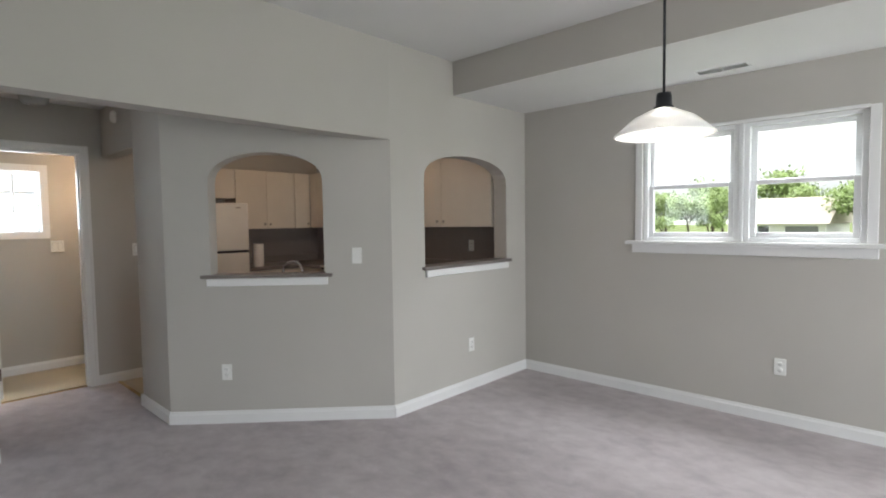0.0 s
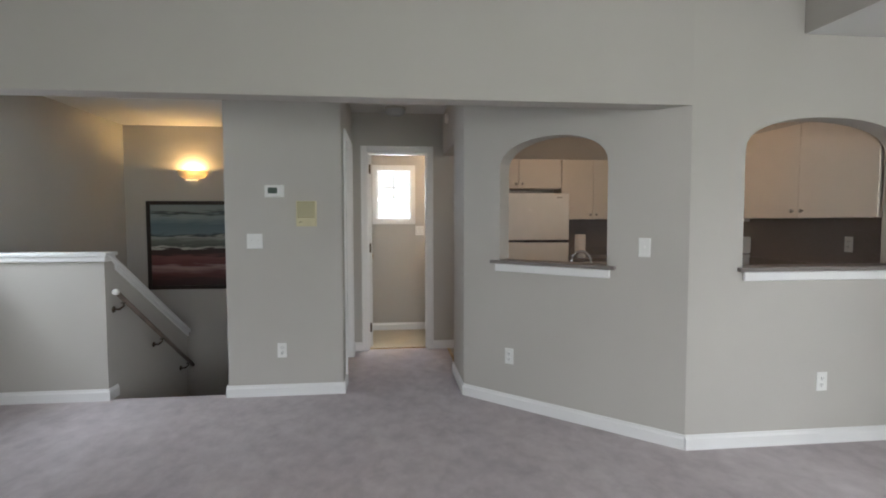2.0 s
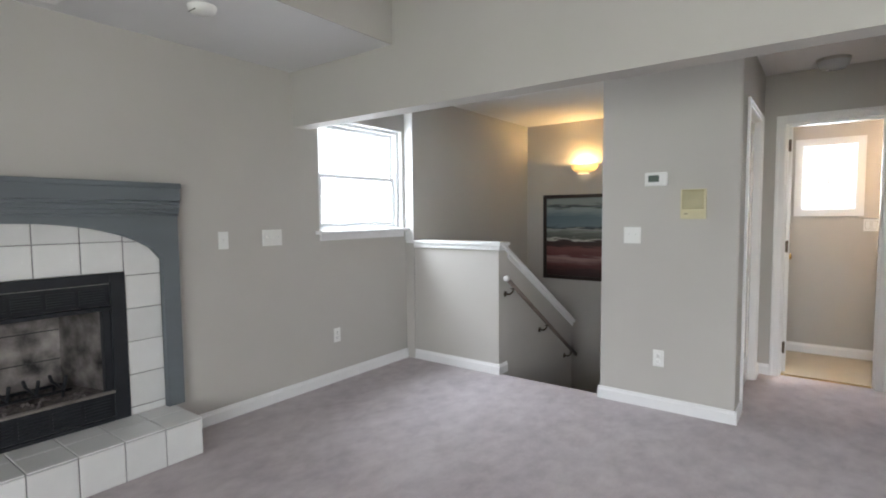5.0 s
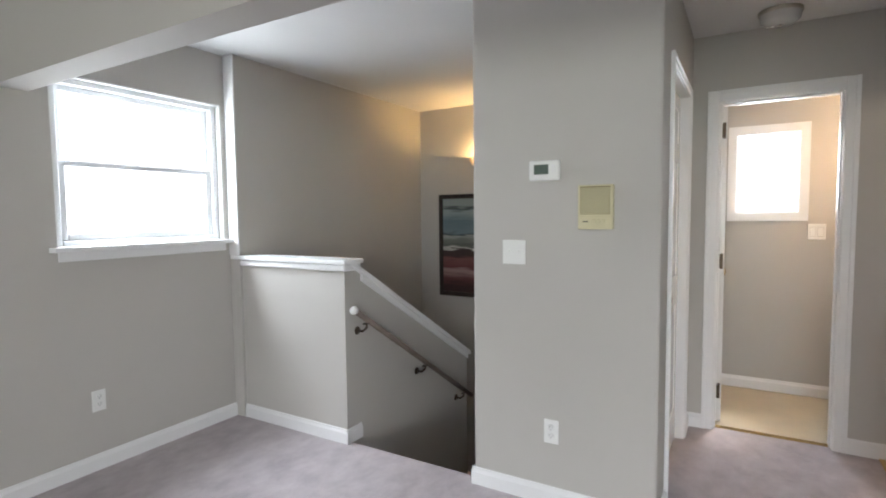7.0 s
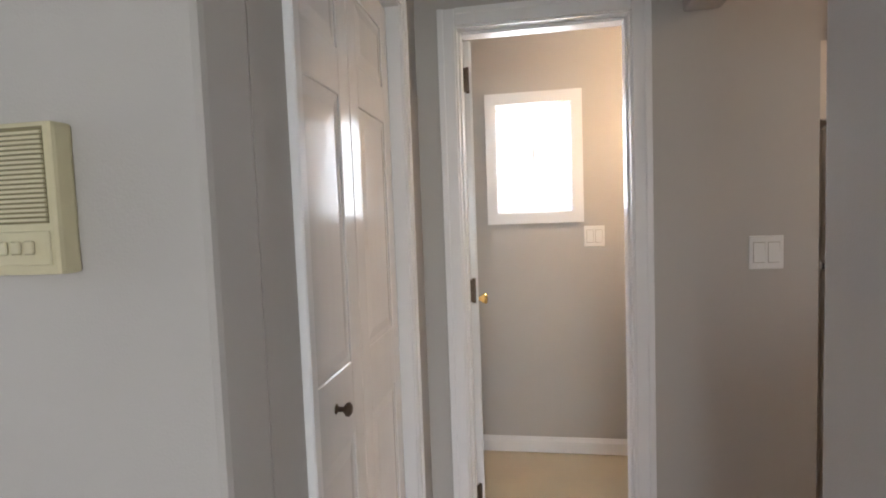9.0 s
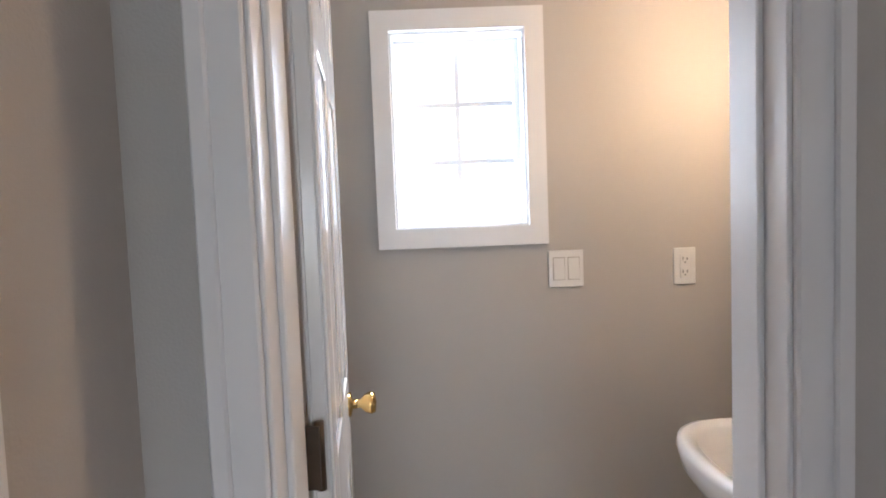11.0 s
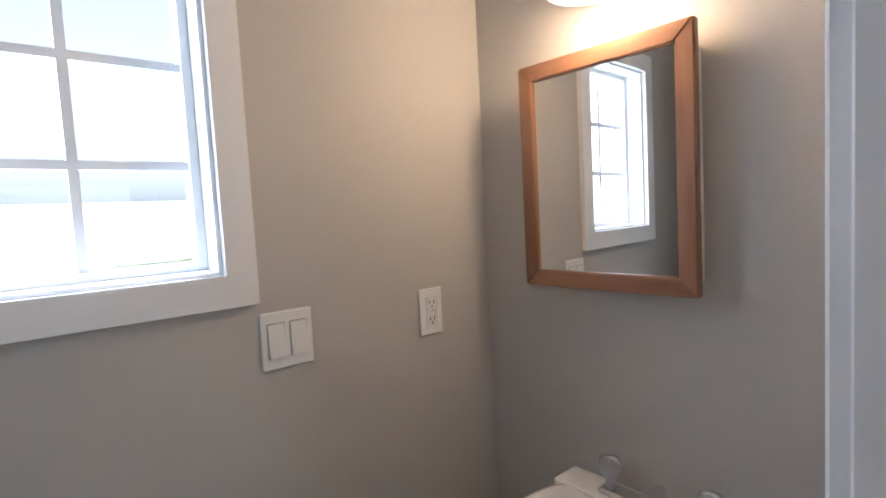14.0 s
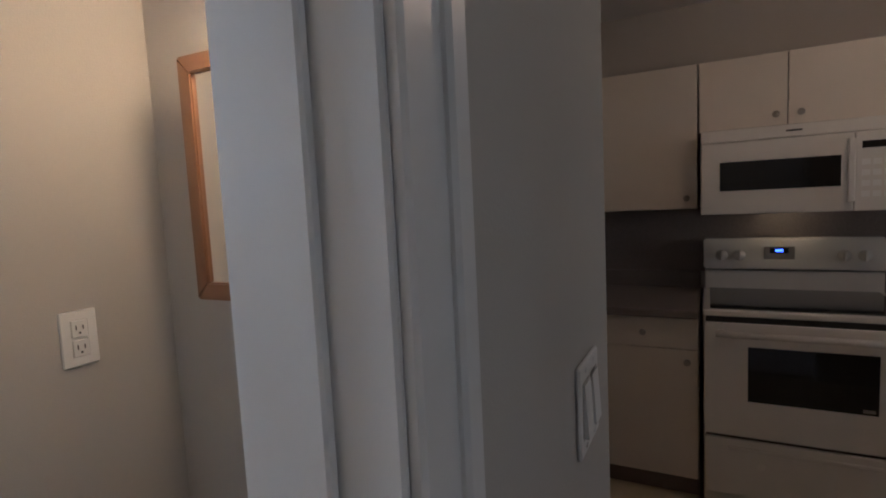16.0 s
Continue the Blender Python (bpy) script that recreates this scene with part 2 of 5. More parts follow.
def painting_mat():
    m = bpy.data.materials.new("abstract_seascape_paint")
    m.use_nodes = True
    n, l = m.node_tree.nodes, m.node_tree.links
    b = n["Principled BSDF"]
    b.inputs["Roughness"].default_value = 0.5
    tc, mp, no, sp = n.new("ShaderNodeTexCoord"), n.new("ShaderNodeMapping"), n.new("ShaderNodeTexNoise"), n.new("ShaderNodeSeparateXYZ")
    mp.inputs["Scale"].default_value = (2.2, 1, 22)
    no.inputs["Scale"].default_value, no.inputs["Detail"].default_value = 1.6, 8
    l.new(tc.outputs["Object"], mp.inputs[0])
    l.new(mp.outputs[0], no.inputs["Vector"])
    l.new(tc.outputs["Generated"], sp.inputs[0])
    ma = n.new("ShaderNodeMath")
    ma.operation = 'MULTIPLY_ADD'
    ma.inputs[1].default_value = 0.16
    l.new(no.outputs["Fac"], ma.inputs[0])
    l.new(sp.outputs["Z"], ma.inputs[2])
    r = n.new("ShaderNodeValToRGB")
    stops = ((0.0, (0.04, 0.02, 0.02)), (0.15, (0.05, 0.022, 0.022)), (0.23, (0.13, 0.045, 0.045)), (0.31, (0.34, 0.22, 0.21)), (0.35, (0.13, 0.04, 0.04)), (0.43, (0.19, 0.075, 0.07)), (0.48, (0.05, 0.025, 0.025)), (0.535, (0.05, 0.03, 0.03)),
             (0.55, (0.62, 0.62, 0.57)), (0.575, (0.10, 0.11, 0.10)), (0.64, (0.17, 0.19, 0.17)), (0.685, (0.34, 0.37, 0.35)), (0.70, (0.02, 0.03, 0.04)), (0.725, (0.15, 0.21, 0.24)), (0.84, (0.12, 0.18, 0.21)), (0.94, (0.28, 0.34, 0.35)), (0.97, (0.03, 0.04, 0.045)), (1.0, (0.25, 0.29, 0.28)))
    for i, (p, c) in enumerate(stops):
        e = r.color_ramp.elements[i] if i < 2 else r.color_ramp.elements.new(p)
        e.position, e.color = p, (*c, 1)
    l.new(ma.outputs[0], r.inputs[0])
    l.new(r.outputs[0], b.inputs["Base Color"])
    return m


PAINTING = painting_mat()


# ---- mesh helpers ----
def part(name, bm, material, parent=None, label=""):
    me = bpy.data.meshes.new(name)
    bm.normal_update()
    bm.to_mesh(me)
    bm.free()
    me.materials.append(material)
    ob = new(name, me)
    if parent is not None:
        ob.parent = parent
    if label:
        ob["label"] = label
    return ob


def thing(name, place, label, category, group="", turn=0):
    e = new(name)
    e.empty_display_size = 0.05
    e.matrix_basis = pose(*place, 0, 0, turn)
    return tagged(e, label, category, group)


def setting(ob, label, category):
    return tagged(ob, label, category, kind="structure")


def box(bm, x0, x1, y0, y1, z0, z1, bevel=0.0, segments=1):
    vs = [bm.verts.new(v) for v in ((x0, y0, z0), (x1, y0, z0), (x1, y1, z0), (x0, y1, z0), (x0, y0, z1), (x1, y0, z1), (x1, y1, z1), (x0, y1, z1))]
    fs = [bm.faces.new([vs[i] for i in f]) for f in ((3, 2, 1, 0), (4, 5, 6, 7), (0, 1, 5, 4), (1, 2, 6, 5), (2, 3, 7, 6), (3, 0, 4, 7))]
    if bevel:
        es = list({e for f in fs for e in f.edges})
        bmesh.ops.bevel(bm, geom=es, offset=bevel, segments=segments, affect='EDGES', profile=0.6)
    return bm


def boxes(*args, bevel=0.0, segments=1):
    bm = bmesh.new()
    for a in args:
        box(bm, *a, bevel=bevel, segments=segments)
    return bm


def prism(bm, pts, axis, a, b):
    """Extrudes a convex outline of 2D points along an axis from a to b."""
    def put(p, k):
        return {"x": (k, p[0], p[1]), "y": (p[0], k, p[1]), "z": (p[0], p[1], k)}[axis]
    lo, hi = [bm.verts.new(put(p, a)) for p in pts], [bm.verts.new(put(p, b)) for p in pts]
    bm.faces.new(lo[::-1])
    bm.faces.new(hi)
    for i in range(len(pts)):
        j = (i + 1) % len(pts)
        bm.faces.new((lo[i], lo[j], hi[j], hi[i]))
    bmesh.ops.recalc_face_normals(bm, faces=bm.faces[:])
    return bm


def lathe(bm, profile, seg=24, at=(0, 0, 0), axis="z", close=False):
    """Turns a profile of (radius, height) about an axis."""
    rings = []
    for r, h in profile:
        ring = []
        for i in range(seg):
            a = 2 * math.pi * i / seg
            c, s = r * math.cos(a), r * math.sin(a)
            v = {"z": (c, s, h), "x": (h, c, s), "y": (c, h, s)}[axis]
            ring.append(bm.verts.new((v[0] + at[0], v[1] + at[1], v[2] + at[2])))
        rings.append(ring)
    for p, q in zip(rings, rings[1:]):
        for i in range(seg):
            f = bm.faces.new((p[i], p[(i + 1) % seg], q[(i + 1) % seg], q[i]))
            f.smooth = True
    if close:
        bm.faces.new(rings[0][::-1])
        bm.faces.new(rings[-1])
    bmesh.ops.recalc_face_normals(bm, faces=bm.faces[:])
    return bm


def tube(bm, pts, r, seg=10):
    """A round bar along points."""
    pts = [Vector(p) for p in pts]
    rings = []
    for i, p in enumerate(pts):
        d = (pts[min(i + 1, len(pts) - 1)] - pts[max(i - 1, 0)]).normalized()
        u = d.orthogonal().normalized() if abs(d.z) > 0.95 else d.cross(Vector((0, 0, 1))).normalized()
        w = d.cross(u)
        rings.append([bm.verts.new(p + r * (math.cos(2 * math.pi * k / seg) * u + math.sin(2 * math.pi * k / seg) * w)) for k in range(seg)])
    for p, q in zip(rings, rings[1:]):
        for i in range(seg):
            f = bm.faces.new((p[i], p[(i + 1) % seg], q[(i + 1) % seg], q[i]))
            f.smooth = True
    bm.faces.new(rings[0][::-1])
    bm.faces.new(rings[-1])
    bmesh.ops.recalc_face_normals(bm, faces=bm.faces[:])
    return bm


def wall_cells(bm, axis, a0, a1, t0, t1, z0, z1, holes):
    """A straight wall along x or y with rectangular openings (a, b, low, high)."""
    acuts = sorted({a0, a1, *[h[0] for h in holes], *[h[1] for h in holes]})
    zcuts = sorted({z0, z1, *[h[2] for h in holes], *[h[3] for h in holes]})
    for p, q in zip(acuts, acuts[1:]):
        for lo, hi in zip(zcuts, zcuts[1:]):
            if any(h[0] <= p and q <= h[1] and h[2] <= lo and hi <= h[3] for h in holes):
                continue
            if axis == "x":
                box(bm, p, q, t0, t1, lo, hi)
            else:
                box(bm, t0, t1, p, q, lo, hi)
    bmesh.ops.remove_doubles(bm, verts=bm.verts[:], dist=0.0005)
    seen = {}
    for f in bm.faces[:]:
        seen.setdefault(frozenset(f.verts), []).append(f)
    bmesh.ops.delete(bm, geom=[f for fs in seen.values() if len(fs) > 1 for f in fs], context='FACES')
    return bm


def arch_points(s0, s1, spring, top, n=18):
    mid, half = (s0 + s1) / 2, (s1 - s0) / 2
    return [(mid - half * math.cos(math.pi * i / n), spring + (top - spring) * math.sin(math.pi * i / n) ** 0.8) for i in range(n + 1)]


def arch_wall(name, length, thick, height, s0, s1, sill, spring, top, m):
    """A wall along local x with an arched opening, its front at local y 0."""
    bm = bmesh.new()
    for rect in ((0, s0, 0, height), (s1, length, 0, height), (s0, s1, 0, sill)):
        prism(bm, ((rect[0], rect[2]), (rect[1], rect[2]), (rect[1], rect[3]), (rect[0], rect[3])), "y", 0, thick)
    pts = arch_points(s0, s1, spring, top)
    for p, q in zip(pts, pts[1:]):
        prism(bm, (p, q, (q[0], height), (p[0], height)), "y", 0, thick)
    bmesh.ops.remove_doubles(bm, verts=bm.verts[:], dist=0.0005)
    same = {}
    for f in bm.faces[:]:
        same.setdefault(frozenset(f.verts), []).append(f)
    bmesh.ops.delete(bm, geom=[f for fs in same.values() if len(fs) > 1 for f in fs], context='FACES')
    ob = part(name, bm, PAINT)
    ob.matrix_basis = m
    return ob


# ---- the shell ----
bm = bmesh.new()
outline = ((-2.29, -3.34), (4.42, -3.34), (4.42, 2.45), (2.66, 2.45), (1.545, 3.52), (1.545, 5.0), (0.45, 5.0), (0.45, 3.69), (-2.29, 3.69))
lo, hi = [bm.verts.new((*p, -0.2)) for p in outline], [bm.verts.new((*p, 0.0)) for p in outline]
bm.faces.new(lo[::-1])
bm.faces.new(hi)
for i in range(len(outline)):
    j = (i + 1) % len(outline)
    bm.faces.new((lo[i], lo[j], hi[j], hi[i]))
setting(part("floor_living_room", bm, CARPET), "mauve-grey cut pile carpet, mottled by footprints and pile direction", "floor")
bm = bmesh.new()
prism(bm, ((2.66, 2.45), (4.42, 2.45), (4.42, 3.52), (1.545, 3.52)), "z", -0.2, -0.006)
prism(bm, ((1.545, 3.52), (4.42, 3.52), (4.42, 5.0), (1.545, 5.0)), "z", -0.2, -0.006)
prism(bm, ((1.9, 5.0), (4.42, 5.0), (4.42, 5.95), (1.9, 5.95)), "z", -0.2, -0.006)
setting(part("floor_kitchen", bm, LINO), "cream sheet vinyl kitchen floor", "floor")
setting(part("floor_bathroom", boxes((0.2, 1.9, 5.0, 6.02, -0.2, -0.006)), LINO), "cream sheet vinyl bathroom floor", "floor")
setting(part("threshold_strip", boxes((0.70, 1.33, 4.985, 5.02, -0.004, 0.006), (1.53, 1.56, 4.10, 4.97, -0.004, 0.006), bevel=0.002), BRASS), "thin brass carpet edge strips at the doorways", "threshold")

wall = wall_cells(bmesh.new(), "y", -3.34, 3.64, -2.29, -2.15, -2.8, 2.8, [(2.62, 3.60, 1.215, 2.105), (0.265, 1.16, 0.34, 0.90)])
setting(part("wall_west", wall, PAINT), "warm grey painted wall with a window and the fireplace", "wall")
setting(part("wall_stair_west", boxes((-2.29, -2.06, 3.642, 6.04, -2.8, 2.6)), PAINT), "warm grey painted stairwell wall", "wall")
setting(part("wall_stair_north", boxes((-2.06, -0.2, 5.9, 6.04, -2.8, 2.6)), PAINT), "warm grey stairwell wall lit by a sconce", "wall")
setting(part("wall_east", wall_cells(bmesh.new(), "y", -3.34, 6.0, 4.285, 4.42, -0.2, 2.8, [(-0.10, 1.28, 1.235, 2.06)]), PAINT), "warm grey painted wall with a double window", "wall")
# South wall is never in view; its opening is added to admit daylight.
setting(part("wall_south", wall_cells(bmesh.new(), "x", -2.15, 4.285, -3.34, -3.2, -0.2, 2.8, [(0.3, 4.1, 0.02, 2.08)]), PAINT), "warm grey wall, unseen, with a wide glazed opening added to let daylight in", "wall")
setting(part("header_beam", boxes((-2.15, 2.6255, 2.395, 2.535, 1.985, 2.8)), PAINT), "warm grey dropped header across the room", "beam")
aw = arch_wall("wall_kitchen_dining", 4.285 - 2.6255, 0.14, 2.8, 2.955 - 2.6255, 3.99 - 2.6255, 1.04, 1.735, 1.935, pose(2.6255, 2.395, 0))
setting(aw, "warm grey wall with an arched pass-through", "wall")
D0, D1 = Vector((1.491, 3.49, 0)), Vector((2.625, 2.396, 0))
DANG = math.degrees(math.atan2(D1.y - D0.y, D1.x - D0.x))
DLEN = (D1 - D0).length
dw = arch_wall("wall_kitchen_diagonal", DLEN, 0.13, 2.43, 0.312, 1.10, 1.03, 1.69, 1.905, pose(D0.x, D0.y, 0, 0, 0, DANG))
setting(dw, "warm grey angled wall with an arched pass-through", "wall")
setting(part("wall_hall_east", boxes((1.491, 1.61, 3.49, 4.09, -0.1, 2.43), (1.491, 1.61, 4.09, 4.943, 2.01, 2.43), bevel=0.012, segments=2), PAINT), "warm grey hall wall with a header over the kitchen opening", "wall")
setting(part("wall_closet_front", boxes((-0.295, 0.569, 3.632, 3.752, -0.3, 2.43), bevel=0.012, segments=2), PAINT), "warm grey wall section with thermostat and intercom", "wall")
setting(part("wall_closet_side", wall_cells(bmesh.new(), "y", 3.752, 4.942, 0.45, 0.567, -0.1, 2.43, [(3.895, 4.71, -0.1, 2.04)]), PAINT), "warm grey hall wall with the closet doorway", "wall")
setting(part("wall_stair_east", boxes((-0.293, -0.18, 3.752, 5.9, -2.8, 2.43)), PAINT), "warm grey stairwell wall", "wall")
setting(part("closet_back", boxes((-0.18, 0.45, 4.86, 4.942, -0.1, 2.43)), PAINT), "plain wall closing the closet", "wall")
setting(part("wall_bath_south", wall_cells(bmesh.new(), "x", 0.25, 1.915, 4.942, 5.052, -0.1, 2.43, [(0.715, 1.326, -0.1, 2.04)]), PAINT), "warm grey wall with the bathroom doorway", "wall")
setting(part("wall_bath_west", boxes((0.25, 0.36, 5.052, 5.943, -0.1, 2.43)), PAINT), "warm grey bathroom wall", "wall")
setting(part("wall_bath_east", boxes((1.89, 1.965, 5.052, 6.06, -0.1, 2.43)), PAINT), "warm grey bathroom wall behind the sink", "wall")
setting(part("wall_bath_north", wall_cells(bmesh.new(), "x", 0.25, 1.89, 5.943, 6.058, -0.1, 2.43, [(0.795, 1.203, 1.357, 1.95)]), PAINT), "warm grey bathroom wall with a small window", "wall")
setting(part("wall_kitchen_north", boxes((1.965, 4.285, 5.88, 6.0, -0.1, 2.43)), PAINT), "warm grey kitchen wall behind the refrigerator", "wall")
setting(part("ceiling_tray", boxes((-2.29, 4.42, -3.34, 2.54, 2.665, 2.8)), CEIL), "white raised tray ceiling", "ceiling")
setting(part("ceiling_soffit_east", boxes((3.3, 4.285, -3.2, 2.392, 2.402, 2.665)), CEIL), "white soffit ceiling along the window wall", "ceiling")
setting(part("soffit_face_east", boxes((3.294, 3.2998, -3.2, 2.391, 2.401, 2.664)), PAINT), "grey painted edge of the ceiling soffit", "trim")
setting(part("ceiling_soffit_west", boxes((-2.15, -1.165, -3.2, 2.391, 2.375, 2.665)), CEIL), "white soffit ceiling over the fireplace", "ceiling")
setting(part("soffit_face_west", boxes((-1.1648, -1.159, -3.2, 2.391, 2.374, 2.664)), PAINT), "grey painted edge of the ceiling soffit", "trim")
setting(part("ceiling_rear", boxes((-2.29, 4.42, 2.536, 6.07, 2.431, 2.6)), CEIL), "white flat ceiling over stairs, hall, bathroom and kitchen", "ceiling")

# half wall and stairs
setting(part("half_wall", boxes((-2.15, -1.164, 3.663, 3.785, -2.8, 1.06)), PAINT), "warm grey half wall beside the stairs", "wall")
SL = 0.60
bm = bmesh.new()
prism(bm, ((3.785, -2.8), (5.2, -2.8), (5.2, 1.06 - SL * (5.2 - 3.74)), (3.785, 1.06 - SL * 0.045)), "x", -1.285, -1.166)
setting(part("half_wall_sloped", bm, PAINT), "warm grey sloped stair wall", "wall")
cap = thing("half_wall_cap", (0, 0, 0), "white painted wooden cap on the stair half wall", "wall cap")
part("cap_board", boxes((-2.148, -1.135, 3.635, 3.81, 1.082, 1.108), bevel=0.006, segments=2), TRIM, cap)
part("cap_moulding", boxes((-2.148, -1.145, 3.645, 3.8, 1.04, 1.082), bevel=0.008), TRIM, cap)
bm = bmesh.new()
prism(bm, ((3.70, 1.108), (3.70, 1.075), (5.22, 1.075 - SL * 1.5), (5.22, 1.108 - SL * 1.5)), "x", -1.315, -1.136)
part("sloped_board", bm, TRIM, cap)
bm = bmesh.new()
prism(bm, ((3.81, 1.075 - SL * 0.1), (3.81, 1.03 - SL * 0.1), (5.2, 1.03 - SL * 1.48), (5.2, 1.075 - SL * 1.48)), "x", -1.165, -1.150)
part("sloped_skirt", bm, TRIM, cap)
bm = bmesh.new()
for i in range(6):
    y = 3.69 + 0.265 * i
    z = -0.18 * (i + 1)
    box(bm, -1.164, -0.295, y, y + 0.285, z - 0.3, z, bevel=0.012)
setting(part("stairs", bm, CARPET), "carpeted steps going down", "stairs")
setting(part("stair_landing", boxes((-2.06, -0.293, 5.25, 5.9, -1.5, -1.26)), CARPET), "carpeted stair landing", "landing")
setting(part("floor_lower", boxes((-2.06, -1.285, 3.785, 5.25, -2.8, -2.7)), CARPET), "carpeted floor of the lower entry", "floor")


# ---- baseboards, casings ----
def board_profile(bm, p, q, side, h=0.088, d=0.014):
    """A baseboard from p to q on the floor; side: +1 when it stands to the left of p to q."""
    p, q = Vector((*p, 0)), Vector((*q, 0))
    u = (q - p).normalized()
    n = Vector((-u.y, u.x, 0)) * side
    prof = ((0, 0), (d, 0), (d, h * 0.72), (d * 0.55, h * 0.86), (d * 0.4, h), (0, h))
    a = [bm.verts.new(p + n * x + Vector((0, 0, z))) for x, z in prof]
    b = [bm.verts.new(q + n * x + Vector((0, 0, z))) for x, z in prof]
    bm.faces.new(a[::-1])
    bm.faces.new(b)
    for i in range(len(prof)):
        j = (i + 1) % len(prof)
        bm.faces.new((a[i], a[j], b[j], b[i]))
    bmesh.ops.recalc_face_normals(bm, faces=bm.faces[:])


for run in (((-2.15, 1.56), (-2.15, 3.663), -1), ((-2.15, -3.2), (-2.15, -0.13), -1), ((-2.136, 3.663), (-1.15, 3.663), -1), ((-1.164, 3.65), (-1.164, 3.79), -1),
            ((-0.309, 3.632), (0.583, 3.632), -1), ((-0.295, 3.62), (-0.295, 3.70), 1), ((0.569, 3.62), (0.569, 3.86), -1), ((0.569, 4.745), (0.569, 4.942), -1),
            ((0.569, 4.942), (0.655, 4.942), -1), ((1.384, 4.942), (1.915, 4.942), -1), ((1.491, 4.10), (1.491, 3.49), -1), ((1.491, 3.49), (2.625, 2.396), -1),
            ((2.625, 2.396), (4.285, 2.395), -1), ((4.285, 2.395), (4.285, -3.2), -1), ((0.36, 5.943), (1.89, 5.943), -1), ((1.89, 5.943), (1.89, 5.06), -1),
            ((1.477, 4.09), (1.61, 4.09), 1), ((1.915, 4.93), (1.915, 5.05), -1)):
    bm = bmesh.new()
    board_profile(bm, *run)
    setting(part("baseboard", bm, TRIM), "white painted wooden baseboard", "baseboard")


def casing_piece(bm, axis, a0, a1, z0, z1, face, out):
    """A flat stepped casing: a thick outer band and a thinner inner face."""
    for k0, k1, t in ((0, 1, 0.012), (-0.02, 0.35, 0.018)):
        if axis == "x":
            box(bm, a0 + (a1 - a0) * k0, a0 + (a1 - a0) * k1, *sorted((face, face + out * t)), z0, z1, bevel=0.003)
        else:
            box(bm, *sorted((face, face + out * t)), a0 + (a1 - a0) * k0, a0 + (a1 - a0) * k1, z0, z1, bevel=0.003)


def doorway(name, axis, o0, o1, w, top, face, out, back, label, stop=True, stop_at=None):
    """Casing on the face of a wall, jamb lining and stop through it."""
    e = tagged(new(name), label, "door frame", kind="structure")
    for nm, a, b in (("casing_side", o0 - w, o0), ("casing_side", o1 + w, o1)):
        bm = bmesh.new()
        casing_piece(bm, axis, a, b, 0, top + w, face, out)
        part(nm, bm, TRIM, e)
    bm = bmesh.new()
    for lo, hi, t in ((top, top + w, 0.0115), (top + w * 0.65, top + w + 0.0005, 0.0175)):
        if axis == "x":
            box(bm, o0 + 0.0005, o1 - 0.0005, *sorted((face, face + out * t)), lo, hi, bevel=0.003)
        else:
            box(bm, *sorted((face, face + out * t)), o0 + 0.0005, o1 - 0.0005, lo, hi, bevel=0.003)
    part("casing_head", bm, TRIM, e)
    mid = (face + back) / 2
    bm = bmesh.new()
    f0, f1 = sorted((face + out * 0.003, back - out * 0.003))
    s0, s1 = stop_at if stop_at else sorted((mid - 0.018, mid + 0.018))
    for a, b in ((o0 - 0.001, o0 + 0.006), (o1 - 0.006, o1 + 0.001)):
        box(bm, a, b, f0, f1, 0.0, top, bevel=0.002) if axis == "x" else box(bm, f0, f1, a, b, 0.0, top, bevel=0.002)
    for a, b in ((o0 + 0.006, o0 + 0.015), (o1 - 0.015, o1 - 0.006)) if stop else ():
        box(bm, a, b, s0, s1, 0.0, top - 0.006, bevel=0.002) if axis == "x" else box(bm, s0, s1, a, b, 0.0, top - 0.006, bevel=0.002)
    if axis == "x":
        box(bm, o0, o1, f0, f1, top - 0.006, top + 0.001, bevel=0.002)
        box(bm, o0 + 0.018, o1 - 0.018, s0, s1, top - 0.018, top - 0.006, bevel=0.002)
    else:
        box(bm, f0, f1, o0, o1, top - 0.006, top + 0.001, bevel=0.002)
    part("jamb", bm, TRIM, e)
    return e


doorway("door_frame_bathroom", "x", 0.715, 1.326, 0.062, 2.035, 4.942, -1, 5.052, "white painted casing and jamb of the bathroom doorway", stop_at=(4.980, 5.040))
doorway("door_frame_closet", "y", 3.905, 4.70, 0.042, 2.035, 0.567, 1, 0.45, "white painted casing and jamb of the closet doorway", False)
bm = boxes((0.652, 0.710, 5.052, 5.062, 0, 2.095), (1.345, 1.40, 5.052, 5.062, 0, 2.095), (0.710, 1.345, 5.052, 5.062, 2.042, 2.095), bevel=0.003)
setting(part("casing_bathroom_inside", bm, TRIM), "white casing inside the bathroom door", "trim")


